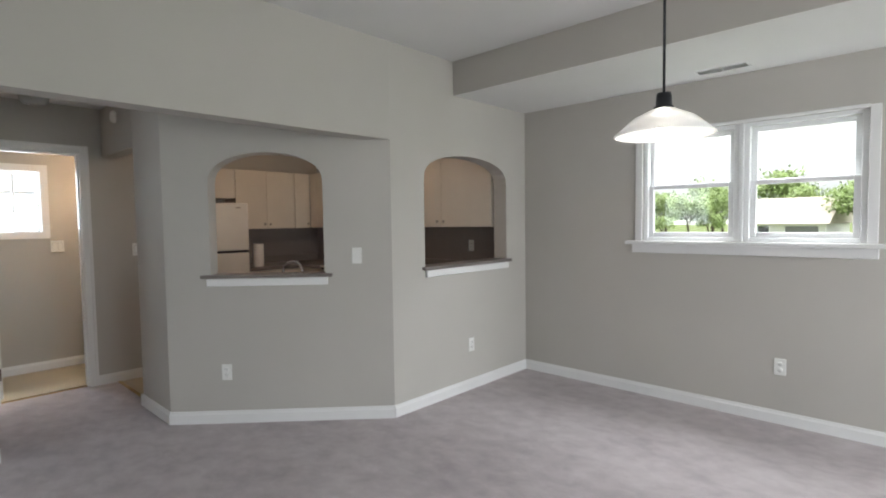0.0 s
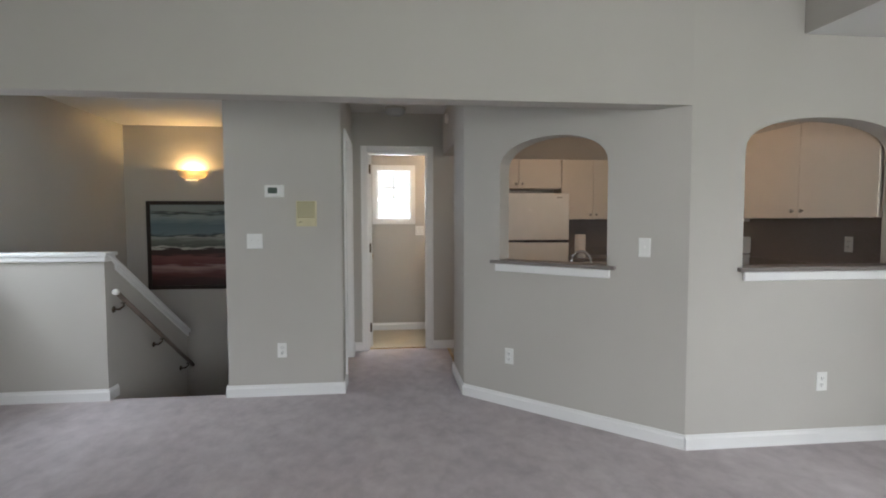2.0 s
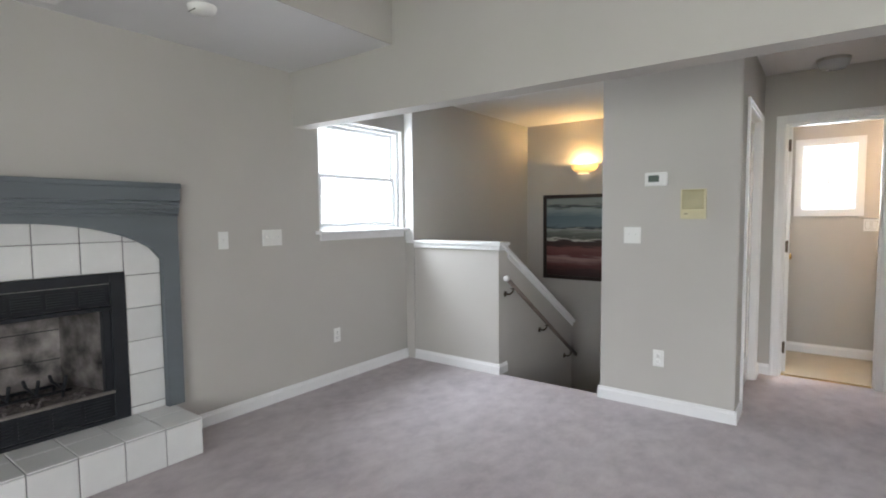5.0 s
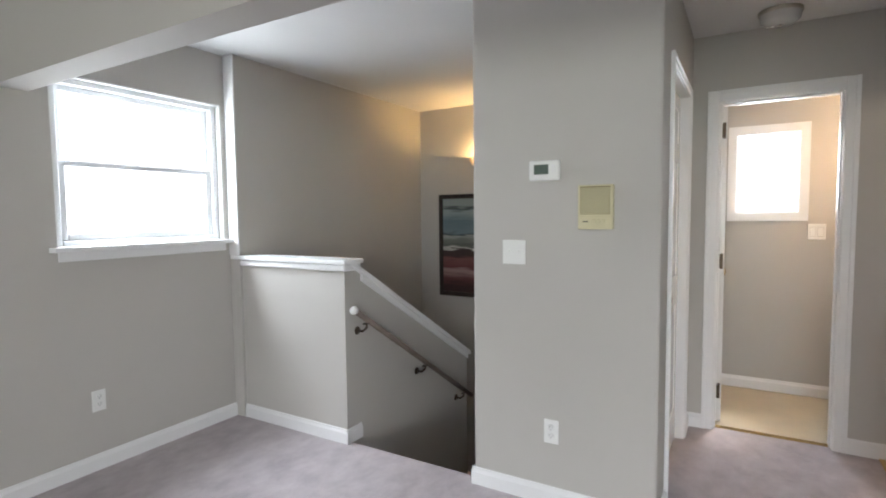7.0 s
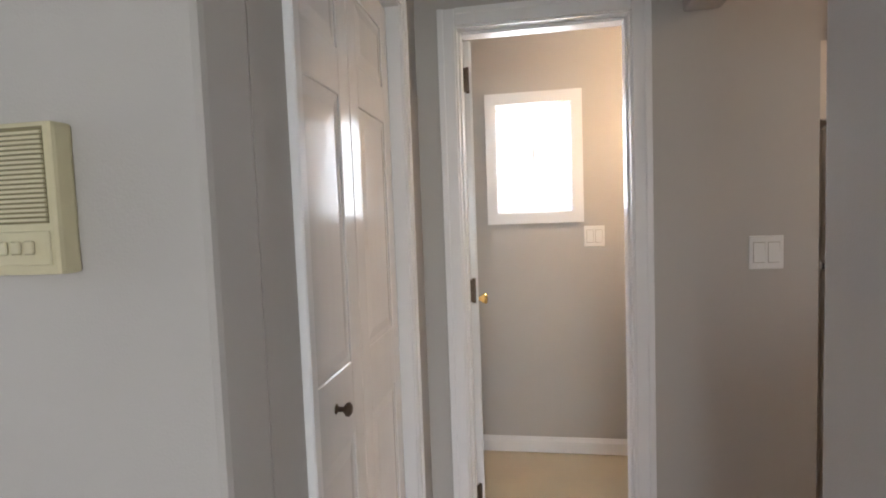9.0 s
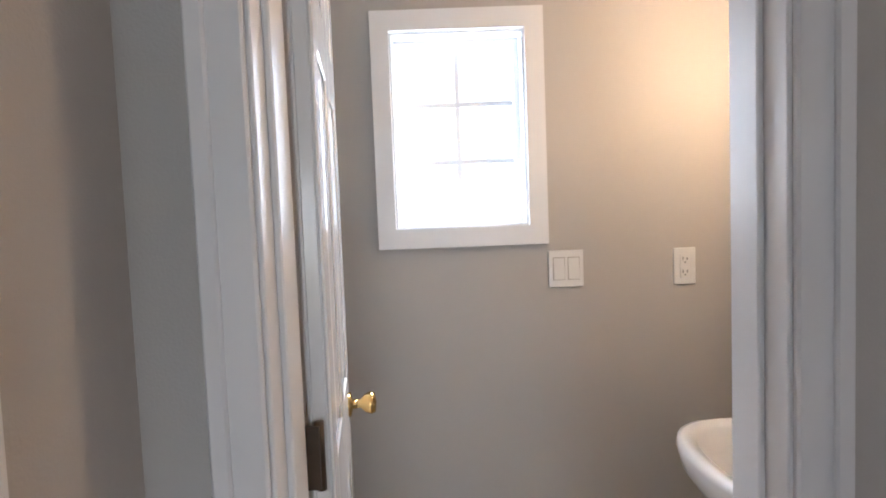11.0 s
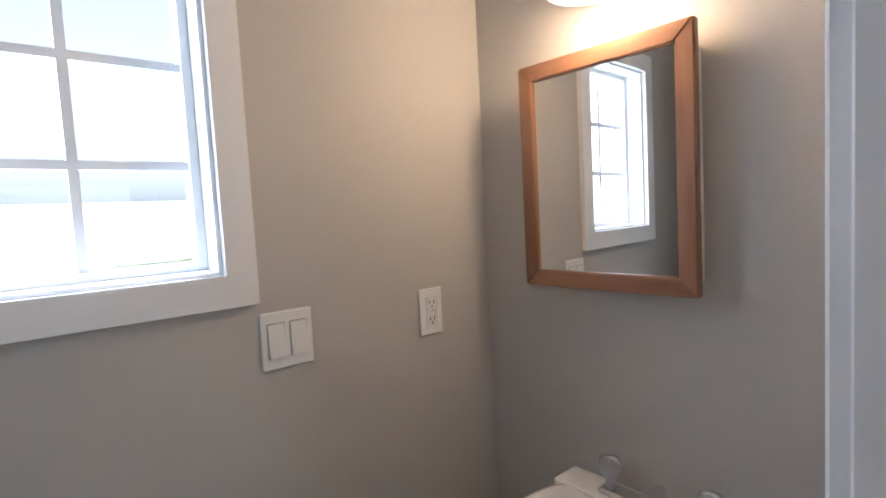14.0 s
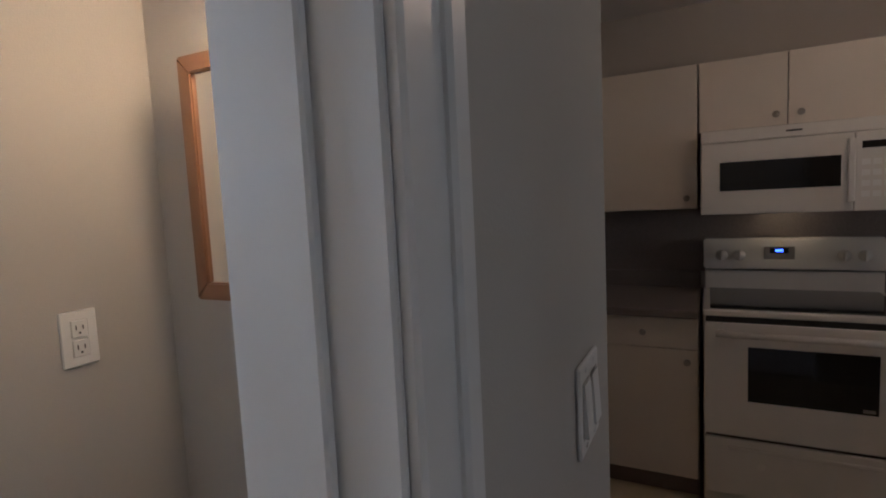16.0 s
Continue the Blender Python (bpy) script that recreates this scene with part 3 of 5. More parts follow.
def panel_leaf(name, w, h, t, columns, rows, parent, material=DOORW):
    """A moulded panel door leaf, along local x, thick in local y, with sunk and raised panels on both faces."""
    leaf = part(name, boxes((0, w, 0.006, t - 0.006, 0, h), bevel=0.002), material, parent)
    bars = bmesh.new()
    xs = [0.0]
    stile = 0.085 if columns == 2 else 0.07
    pw = (w - stile * (columns + 1)) / columns
    for y0, y1 in ((0.0, 0.0065), (t - 0.0065, t)):
        for c in range(columns + 1):
            box(bars, c * (stile + pw), c * (stile + pw) + stile, y0, y1, 0, h, bevel=0.0025)
        zcur = 0.0
        for z0, z1 in rows:
            for c in range(columns):
                box(bars, stile + c * (stile + pw) - 0.001, stile + c * (stile + pw) + pw + 0.001, y0, y1, zcur, z0, bevel=0.0025)
            zcur = z1
        for c in range(columns):
            box(bars, stile + c * (stile + pw) - 0.001, stile + c * (stile + pw) + pw + 0.001, y0, y1, zcur, h, bevel=0.0025)
    part("stiles_and_rails", bars, material, leaf)
    for y0, y1, s in ((0.0, 0.0, 1), (t, t, -1)):
        for c in range(columns):
            for z0, z1 in rows:
                x0 = stile + c * (stile + pw)
                bm = bmesh.new()
                a = [bm.verts.new(v) for v in ((x0 + 0.012, y0 + s * 0.006, z0 + 0.012), (x0 + pw - 0.012, y0 + s * 0.006, z0 + 0.012), (x0 + pw - 0.012, y0 + s * 0.006, z1 - 0.012), (x0 + 0.012, y0 + s * 0.006, z1 - 0.012))]
                b = [bm.verts.new(v) for v in ((x0 + 0.04, y0 + s * 0.0012, z0 + 0.04), (x0 + pw - 0.04, y0 + s * 0.0012, z0 + 0.04), (x0 + pw - 0.04, y0 + s * 0.0012, z1 - 0.04), (x0 + 0.04, y0 + s * 0.0012, z1 - 0.04))]
                bm.faces.new(b)
                for i in range(4):
                    bm.faces.new((a[i], a[(i + 1) % 4], b[(i + 1) % 4], b[i]))
                bmesh.ops.recalc_face_normals(bm, faces=bm.faces[:])
                part("raised_panel", bm, material, leaf)
    return leaf


ROWS3 = ((0.20, 0.82), (1.0, 1.64), (1.75, 1.93))
closet = thing("closet_bifold_door", (0.525, 3.9125, 0.008), "closed glossy white six-panel bifold closet door", "closet door", turn=90)
for i in range(2):
    lf = panel_leaf("leaf", 0.388, 2.012, 0.03, 1, ROWS3, closet)
    lf.location = (0.0005 + i * 0.3915, 0, 0)
bm = bmesh.new()
lathe(bm, ((0.004, -0.001), (0.012, -0.002), (0.006, -0.006), (0.006, -0.018), (0.015, -0.026), (0.016, -0.032), (0.010, -0.037), (0.0, -0.038)), 16, (0.20, 0.0, 0.925), "y")
part("knob", bm, BRONZE, closet, "small dark bronze knob")

bath_door = thing("bathroom_door", (0.757, 5.083, 0.008), "open glossy white six-panel bathroom door", "door", turn=98)
panel_leaf("leaf", 0.598, 2.02, 0.034, 2, ROWS3, bath_door)
for s, y in ((-1, 0.0), (1, 0.034)):
    bm = bmesh.new()
    lathe(bm, ((0.030, y), (0.030, y + s * 0.006), (0.012, y + s * 0.010), (0.011, y + s * 0.030), (0.022, y + s * 0.040), (0.028, y + s * 0.055), (0.024, y + s * 0.066), (0.0, y + s * 0.069)), 20, (0.535, 0.0, 0.925), "y")
    part("knob", bm, BRASS, bath_door, "polished brass knob")
part("latch_plate", boxes((0.5975, 0.5995, 0.006, 0.028, 0.89, 0.95)), BRASS, bath_door)
for z in (0.17, 1.01, 1.83):
    hg = boxes((0.721, 0.744, 5.0555, 5.064, z, z + 0.09))
    lathe(hg, ((0.0, z - 0.004), (0.007, z - 0.004), (0.007, z + 0.094), (0.0, z + 0.094)), 10, (0.742, 5.066, 0), "z")
    h = tagged(part("door_hinge", hg, BRONZE), "dark bronze butt hinge on the bathroom door jamb", "hinge", "bathroom door hinges")


# ---- windows ----
def double_hung(name, w, h, label, raised=0.0):
    """A white vinyl double-hung window in local x by z, inside towards local -y."""
    e = tagged(new(name), label, "window", kind="structure")
    part("window_frame", boxes((0, 0.035, 0.0, 0.09, 0, h), (w - 0.035, w, 0.0, 0.09, 0, h), (0.035, w - 0.035, 0.0, 0.09, 0, 0.03), (0.035, w - 0.035, 0.0, 0.09, h - 0.03, h), bevel=0.003), VINYL, e)
    m = h * 0.5
    for nm, z0, z1, y in (("lower_sash", 0.03, m + 0.015, 0.02), ("upper_sash", m - 0.015, h - 0.03, 0.05)):
        s = part(nm, boxes((0.036, 0.072, y, y + 0.028, z0, z1), (w - 0.072, w - 0.036, y, y + 0.028, z0, z1), (0.072, w - 0.072, y, y + 0.028, z0, z0 + 0.036), (0.072, w - 0.072, y, y + 0.028, z1 - 0.032, z1), bevel=0.003), VINYL, e)
        g = part("pane", boxes((0.070, w - 0.070, y + 0.012, y + 0.016, z0 + 0.034, z1 - 0.030)), GLASS, s)
        g.visible_shadow = False
    part("sash_lock", boxes((w / 2 - 0.025, w / 2 + 0.025, 0.008, 0.02, m + 0.0155, m + 0.028), bevel=0.003), VINYL, e)
    return e


for i, y in enumerate((1.28, 0.575)):
    wd = double_hung("window_%d" % (i + 1), 0.675, 0.825, "white vinyl double-hung window over the dining area")
    wd.matrix_basis = pose(4.30, y, 1.235, 0, 0, -90)
setting(part("mullion", boxes((4.288, 4.40, 0.576, 0.604, 1.235, 2.06), bevel=0.003), VINYL), "white post between the paired windows", "trim")
setting(part("casing_dining_window", boxes((4.272, 4.285, 1.28, 1.335, 1.235, 2.075), (4.272, 4.285, -0.155, -0.10, 1.235, 2.075), (4.273, 4.285, -0.1, 1.28, 2.06, 2.082), bevel=0.003), TRIM), "slim white casing round the dining window", "trim")
sill = thing("window_sill_dining", (0, 0, 0), "white painted wooden sill below the dining window", "window sill")
part("stool", boxes((4.225, 4.36, -0.20, 1.40, 1.207, 1.234), bevel=0.006, segments=2), TRIM, sill)
part("apron", boxes((4.268, 4.284, -0.16, 1.36, 1.14, 1.207), bevel=0.004), TRIM, sill)

wd = double_hung("window_3", 0.96, 0.875, "white vinyl double-hung window beside the stairs")
wd.matrix_basis = pose(-2.19, 2.63, 1.222, 0, 0, 90)
setting(part("window_return_west", boxes((-2.189, -2.152, 3.591, 3.5995, 1.222, 2.104), (-2.189, -2.152, 2.6205, 2.629, 1.222, 2.104), (-2.189, -2.152, 2.63, 3.59, 2.0965, 2.1045)), TRIM), "white window return", "trim")
setting(part("corner_strip", boxes((-2.149, -2.052, 3.628, 3.6415, 1.11, 2.43), bevel=0.003), TRIM), "white corner strip between window and stairwell", "trim")
sill = thing("window_sill_stairs", (0, 0, 0), "white painted wooden sill below the stair window", "window sill")
part("stool", boxes((-2.19, -2.085, 2.585, 3.625, 1.195, 1.221), bevel=0.006, segments=2), TRIM, sill)
part("apron", boxes((-2.149, -2.134, 2.62, 3.60, 1.145, 1.195), bevel=0.004), TRIM, sill)

e = tagged(new("window_4"), "small white bathroom window with a grid of six panes", "window", kind="structure")
bm = bmesh.new()
x0, x1, z0, z1 = 0.752, 1.272, 1.297, 2.011
for pts in (((x0, z0), (x1, z0), (1.215, 1.357), (0.807, 1.357)), ((x1, z0), (x1, z1), (1.215, 1.95), (1.215, 1.357)), ((x1, z1), (x0, z1), (0.807, 1.95), (1.215, 1.95)), ((x0, z1), (x0, z0), (0.807, 1.357), (0.807, 1.95))):
    prism(bm, pts, "y", 5.897, 5.914)
part("window_casing", bm, TRIM, e)
part("window_frame", boxes((0.807, 0.815, 5.914, 6.02, 1.357, 1.95), (1.207, 1.215, 5.914, 6.02, 1.357, 1.95), (0.815, 1.207, 5.914, 6.02, 1.357, 1.365), (0.815, 1.207, 5.914, 6.02, 1.942, 1.95),
                            (0.815, 0.832, 5.975, 6.015, 1.365, 1.942), (1.19, 1.207, 5.975, 6.015, 1.365, 1.942), (0.832, 1.19, 5.975, 6.015, 1.365, 1.382), (0.832, 1.19, 5.975, 6.015, 1.925, 1.942), bevel=0.001), VINYL, e)
part("muntin_upright", boxes((1.003, 1.019, 5.985, 6.0, 1.382, 1.925)), VINYL, e)
for z in (1.563, 1.744):
    part("muntin_bar", boxes((0.832, 1.19, 5.986, 5.999, z - 0.008, z + 0.008)), VINYL, e)
for i in range(2):
    for j in range(3):
        g = part("pane", boxes(((0.832, 1.006)[i], (1.006, 1.19)[i], 6.002, 6.005, (1.382, 1.563, 1.744)[j], (1.563, 1.744, 1.925)[j])), GLASS, e)
        g.visible_shadow = False

e.location = (-0.012, 0.028, 0.0)

# arched pass-through ledges
ledge = thing("pass_through_ledge", (2.6255, 2.395, 0), "white ledge with a grey laminate top in the arched opening", "ledge", "pass-through ledges")
part("ledge_top", boxes((2.925 - 2.6255, 4.03 - 2.6255, -0.035, 0.15, 1.041, 1.066), bevel=0.004), LAMINATE, ledge)
part("ledge_apron", boxes((2.955 - 2.6255, 4.0 - 2.6255, -0.022, -0.001, 0.985, 1.04), bevel=0.006), TRIM, ledge)
ledge = thing("pass_through_ledge", (D0.x, D0.y, 0), "white ledge with a grey laminate top in the angled wall's arch", "ledge", "pass-through ledges", turn=DANG)
part("ledge_top", boxes((0.25, 1.16, -0.035, 0.14, 1.031, 1.054), bevel=0.004), LAMINATE, ledge)
part("ledge_apron", boxes((0.285, 1.125, -0.022, -0.001, 0.975, 1.03), bevel=0.006), TRIM, ledge)


# ---- plates on the walls ----
def plate(kind, m, label, category, group):
    """A wall plate facing local -y, centred on its origin."""
    wide = {"outlet": 0.07, "decor_outlet": 0.07, "blank": 0.07, "single": 0.07, "double": 0.115, "decor_double": 0.108, "triple": 0.16}[kind]
    e = tagged(new(category.replace(" ", "_")), label, category, group)
    e.matrix_basis = m
    part("cover", boxes((-wide / 2, wide / 2, -0.006, 0.0, -0.057, 0.057), bevel=0.0025), PLATE, e)
    if kind in ("outlet", "decor_outlet"):
        for z in (-0.02, 0.02):
            bm = bmesh.new()
            if kind == "outlet":
                lathe(bm, ((0.0, -0.0085), (0.0155, -0.0085), (0.0165, -0.006)), 16, (0, 0, z), "y")
            else:
                box(bm, -0.016, 0.016, -0.0085, -0.006, z - 0.018, z + 0.018, bevel=0.002)
            r = part("receptacle", bm, PLATE, e)
            part("slots", boxes((-0.0075, -0.0055, -0.0092, -0.0086, z - 0.002, z + 0.008), (0.0055, 0.0075, -0.0092, -0.0086, z - 0.002, z + 0.007), (-0.002, 0.002, -0.0092, -0.0086, z - 0.010, z - 0.006)), SLOT, r)
    if kind in ("single", "double", "triple"):
        n = {"single": 1, "double": 2, "triple": 3}[kind]
        for i in range(n):
            x = (i - (n - 1) / 2) * 0.046
            part("toggle", boxes((x - 0.005, x + 0.005, -0.018, -0.006, -0.004, 0.012), bevel=0.002), PLATE, e)
            for z in (0.031, -0.031):
                part("screw", boxes((x - 0.003, x + 0.003, -0.0068, -0.006, z - 0.003, z + 0.003), bevel=0.001), TRIM, e)
    if kind == "decor_double":
        for i in range(2):
            x = (i - 0.5) * 0.046
            bm = bmesh.new()
            prism(bm, ((-0.0125 + 0, -0.033), (-0.006, -0.033), (-0.006, 0.033), (-0.0085, 0.033)), "x", x - 0.0165, x + 0.0165)
            part("rocker", bm, PLATE, e)
            part("rocker_gap", boxes((x - 0.0185, x + 0.0185, -0.0064, -0.0059, -0.0352, 0.0352)), NICKEL, e)
            for z in (0.047, -0.047):
                part("screw", boxes((x - 0.003, x + 0.003, -0.0068, -0.006, z - 0.003, z + 0.003), bevel=0.001), TRIM, e)
    return e


def on_diag(s, z):
    u = (D1 - D0).normalized()
    return pose(D0.x + u.x * s, D0.y + u.y * s, z, 0, 0, DANG)


plate("outlet", on_diag(0.40, 0.365), "white duplex outlet low on the angled wall", "outlet", "outlets")
plate("single", on_diag(1.33, 1.175), "white light switch beside the pass-through", "light switch", "switches")
plate("outlet", pose(3.485, 2.395, 0.376), "white duplex outlet low on the dining wall", "outlet", "outlets")
plate("outlet", pose(4.285, 0.335, 0.391, 0, 0, -90), "white duplex outlet below the dining window", "outlet", "outlets")
plate("outlet", pose(0.107, 3.632, 0.352), "white duplex outlet below the thermostat", "outlet", "outlets")
plate("double", pose(-0.078, 3.632, 1.187), "white double light switch by the stairs", "light switch", "switches")
plate("single", pose(-2.15, 1.825, 1.184, 0, 0, 90), "white light switch beside the fireplace", "light switch", "switches")
plate("triple", pose(-2.15, 2.194, 1.188, 0, 0, 90), "wide white triple switch plate below the window side", "light switch", "switches")
plate("outlet", pose(-2.15, 2.774, 0.379, 0, 0, 90), "white duplex outlet below the stair window", "outlet", "outlets")
plate("decor_double", pose(1.314, 5.943, 1.217), "white double rocker switch below the bathroom window", "light switch", "switches")
plate("decor_outlet", pose(1.682, 5.943, 1.211), "white grounded outlet on the bathroom wall", "outlet", "outlets")
plate("decor_double", pose(1.752, 4.942, 1.192), "white double rocker switch by the kitchen opening", "light switch", "switches")
plate("outlet", pose(4.277, 3.05, 1.16, 0, 0, -90), "white outlet on the kitchen backsplash", "outlet", "outlets")

th = thing("thermostat", (0.075, 3.632, 1.562), "white wall thermostat with a grey display", "thermostat")
part("housing", boxes((-0.072, 0.072, -0.026, 0, -0.046, 0.046), bevel=0.012, segments=3), PLATE, th)
part("display", boxes((-0.046, 0.022, -0.0275, -0.026, -0.018, 0.026), bevel=0.0005), LCD, th)
for x, z in ((0.044, 0.018), (0.044, -0.004), (-0.03, -0.033), (-0.005, -0.033), (0.02, -0.033)):
    part("button", boxes((x - 0.008, x + 0.008, -0.0285, -0.026, z - 0.006, z + 0.006), bevel=0.002), TRIM, th)
ic = thing("intercom", (0.307, 3.632, 1.393), "yellowed plastic intercom with a slotted speaker grille", "intercom")
part("housing", boxes((-0.075, 0.075, -0.032, 0, -0.096, 0.096), bevel=0.006, segments=2), YELLOWED, ic)
for i in range(19):
    z = -0.028 + i * 0.006
    part("louvre", boxes((-0.064, 0.062, -0.0355, -0.0318, z, z + 0.0033)), YELLOWED, ic)
part("grille_gap", boxes((-0.065, 0.063, -0.0328, -0.0316, -0.031, 0.089)), GRILLE, ic)
part("control_panel", boxes((-0.064, 0.064, -0.0345, -0.0318, -0.084, -0.04), bevel=0.0015), YELLOWED, ic)
for i in range(3):
    part("button", boxes((-0.012 + i * 0.02, 0.003 + i * 0.02, -0.039, -0.0345, -0.070, -0.052), bevel=0.002), YELLOWED, ic)
part("lettering_bar", boxes((-0.052, -0.028, -0.0352, -0.0345, -0.064, -0.060)), SLOT, ic)

# ---- handrail ----
rail = thing("stair_handrail", (0, 0, 0), "stained wooden handrail on dark metal brackets, pale cut end", "handrail")
RS = 0.655
bm = bmesh.new()
tube(bm, ((-1.085, 3.66, 0.815), (-1.085, 4.4, 0.815 - RS * 0.74), (-1.085, 5.12, 0.815 - RS * 1.46)), 0.018, 12)
part("rail", bm, RAILWOOD, rail)
bm = bmesh.new()
lathe(bm, ((0.0, -0.02), (0.02, -0.02), (0.024, -0.008), (0.024, 0.008), (0.0, 0.012)), 14, (-1.085, 3.655, 0.817), "y")
part("rail_end", bm, PAPER, rail, "pale unpainted rail end")
for y in (3.77, 4.42, 5.0):
    z = 0.815 - RS * (y - 3.66)
    bm = bmesh.new()
    tube(bm, ((-1.163, y, z - 0.075), (-1.12, y, z - 0.075), (-1.09, y, z - 0.05), (-1.085, y, z - 0.02)), 0.008, 8)
    lathe(bm, ((0.0, -1.164), (0.026, -1.164), (0.022, -1.156), (0.0, -1.154)), 14, (0, y, z - 0.075), "x")
    box(bm, -1.097, -1.073, y - 0.03, y + 0.03, z - 0.026, z - 0.019)
    part("bracket", bm, BRONZE, rail, "dark bronze bracket")

# ---- stair wall art and sconce ----
art = thing("framed_painting", (-1.20, 5.9, 1.06), "abstract seascape in blue, white and red, dark frame", "painting")
part("canvas", boxes((-0.585, 0.585, -0.022, -0.004, -0.47, 0.47)), PAINTING, art)
part("frame", boxes((-0.625, -0.583, -0.036, 0, -0.51, 0.51), (0.583, 0.625, -0.036, 0, -0.51, 0.51), (-0.583, 0.583, -0.036, 0, -0.51, -0.468), (-0.583, 0.583, -0.036, 0, 0.468, 0.51), bevel=0.004), FRAMEDARK, art)
sc = thing("wall_sconce", (-1.31, 5.9, 1.88), "lit half-bowl plaster wall sconce throwing warm light up", "wall lamp")
bm = bmesh.new()
prof = ((0.168, 0.042), (0.160, 0.0), (0.13, -0.035), (0.08, -0.052), (0.012, -0.058))
rows_ = []
for r, z in prof:
    rows_.append([bm.verts.new((r * math.cos(math.pi * i / 18), -0.72 * r * math.sin(math.pi * i / 18), z)) for i in range(19)])
for p, q in zip(rows_, rows_[1:]):
    for i in range(18):
        bm.faces.new((p[i], p[i + 1], q[i + 1], q[i])).smooth = True
bmesh.ops.solidify(bm, geom=bm.faces[:], thickness=0.006)
part("bowl", bm, PLASTER, sc)
part("back_plate", boxes((-0.06, 0.06, -0.012, 0, -0.05, 0.03), bevel=0.003), PLASTER, sc)
for x in (-0.035, 0.035):
    part("lower_glass", boxes((x - 0.028, x + 0.028, -0.06, -0.014, -0.074, -0.064), bevel=0.004), LOWGLASS, sc)
bm = bmesh.new()
lathe(bm, ((0.0, 0.0), (0.018, 0.01), (0.028, 0.035), (0.018, 0.056), (0.0, 0.06)), 14, (0, -0.055, -0.042), "z")
b_ = part("bulb", bm, WARMBULB, sc)
b_.visible_shadow = False

# ---- pendant ----
PX, PY = 2.27, 0.38
pl = thing("pendant_lamp", (PX, PY, 1.722), "frosted glass cone pendant lamp with a black stem, lit", "pendant lamp")
bm = bmesh.new()
lathe(bm, ((0.178, 0.0), (0.184, 0.005), (0.112, 0.068), (0.034, 0.106), (0.032, 0.100), (0.109, 0.062), (0.176, 0.003)), 48)
sh = part("shade", bm, SHADEGLASS, pl, "frosted white glass shade")
sh.visible_shadow = False
bm = bmesh.new()
lathe(bm, ((0.0, 0.165), (0.026, 0.163), (0.028, 0.15), (0.030, 0.115), (0.038, 0.110), (0.036, 0.100), (0.0, 0.098)), 20)
part("socket", bm, BLACKMETAL, pl)
bm = bmesh.new()
tube(bm, ((0, 0, 0.16), (0, 0, 0.935)), 0.0055, 8)
part("stem", bm, BLACKMETAL, pl)
bm = bmesh.new()
lathe(bm, ((0.0, 0.91), (0.05, 0.915), (0.062, 0.942), (0.0, 0.943)), 24)
part("canopy", bm, BLACKMETAL, pl)
bm = bmesh.new()
lathe(bm, ((0.0, 0.0), (0.024, 0.012), (0.03, 0.035), (0.02, 0.065), (0.013, 0.098)), 16, (0, 0, 0.0))
bl = part("bulb", bm, BULB, pl)
bl.visible_shadow = False

# ---- ceiling fixtures ----
def vent(place, turn, label):
    v = thing("ceiling_vent", place, label, "air vent", "ceiling vents", turn)
    part("vent_frame", boxes((-0.16, 0.16, -0.06, -0.05, -0.006, 0), (-0.16, 0.16, 0.05, 0.06, -0.006, 0), (-0.16, -0.15, -0.05, 0.05, -0.006, 0), (0.15, 0.16, -0.05, 0.05, -0.006, 0), (-0.005, 0.005, -0.05, 0.05, -0.006, 0)), TRIM, v)
    # Dark sheet behind the slats paints the shade inside the duct.
    part("duct_shadow", boxes((-0.15, 0.15, -0.05, 0.05, -0.0012, -0.0004)), SLOT, v)
    for i in range(8):
        y = -0.046 + i * 0.012
        bm = bmesh.new()
        prism(bm, ((y, -0.001), (y + 0.002, -0.001), (y + 0.009, -0.006), (y + 0.007, -0.006)), "x", -0.149, 0.149)
        part("slat", bm, TRIM, v)


vent((4.06, 0.66, 2.402), 90, "white louvred air vent in the soffit ceiling")
vent((-1.98, 0.78, 2.375), 90, "white louvred air vent above the fireplace")
sd = thing("smoke_detector", (-1.515, 1.39, 2.375), "white round smoke detector on the soffit", "smoke detector")
bm = bmesh.new()
lathe(bm, ((0.0, -0.038), (0.05, -0.036), (0.062, -0.022), (0.068, -0.01), (0.068, 0.0)), 28)
part("housing", bm, PLATE, sd)
part("vent_slot", boxes((-0.03, 0.03, -0.055, -0.05, -0.0335, -0.0295)), SLOT, sd)
hl = thing("hall_ceiling_light", (1.0, 4.70, 2.431), "small frosted glass ceiling light in the hall, unlit", "ceiling light")
bm = bmesh.new()
lathe(bm, ((0.0, -0.075), (0.07, -0.072), (0.092, -0.05), (0.098, -0.018)), 28)
part("glass_shade", bm, SHADEGLASS, hl)
bm = bmesh.new()
lathe(bm, ((0.0, -0.082), (0.012, -0.080), (0.012, -0.0745)), 12)
part("finial", bm, CHROME, hl)
bm = bmesh.new()
lathe(bm, ((0.098, -0.02), (0.104, -0.016), (0.104, 0.0)), 28)
part("ring", bm, NICKEL, hl)
sd = thing("hall_smoke_detector", (1.4905, 4.50, 2.30), "small white round detector on the hall header", "smoke detector", turn=0)
bm = bmesh.new()
lathe(bm, ((0.0, -0.03), (0.04, -0.028), (0.05, -0.012), (0.05, 0.0)), 24, (0, 0, 0), "x")
part("housing", bm, PLATE, sd)

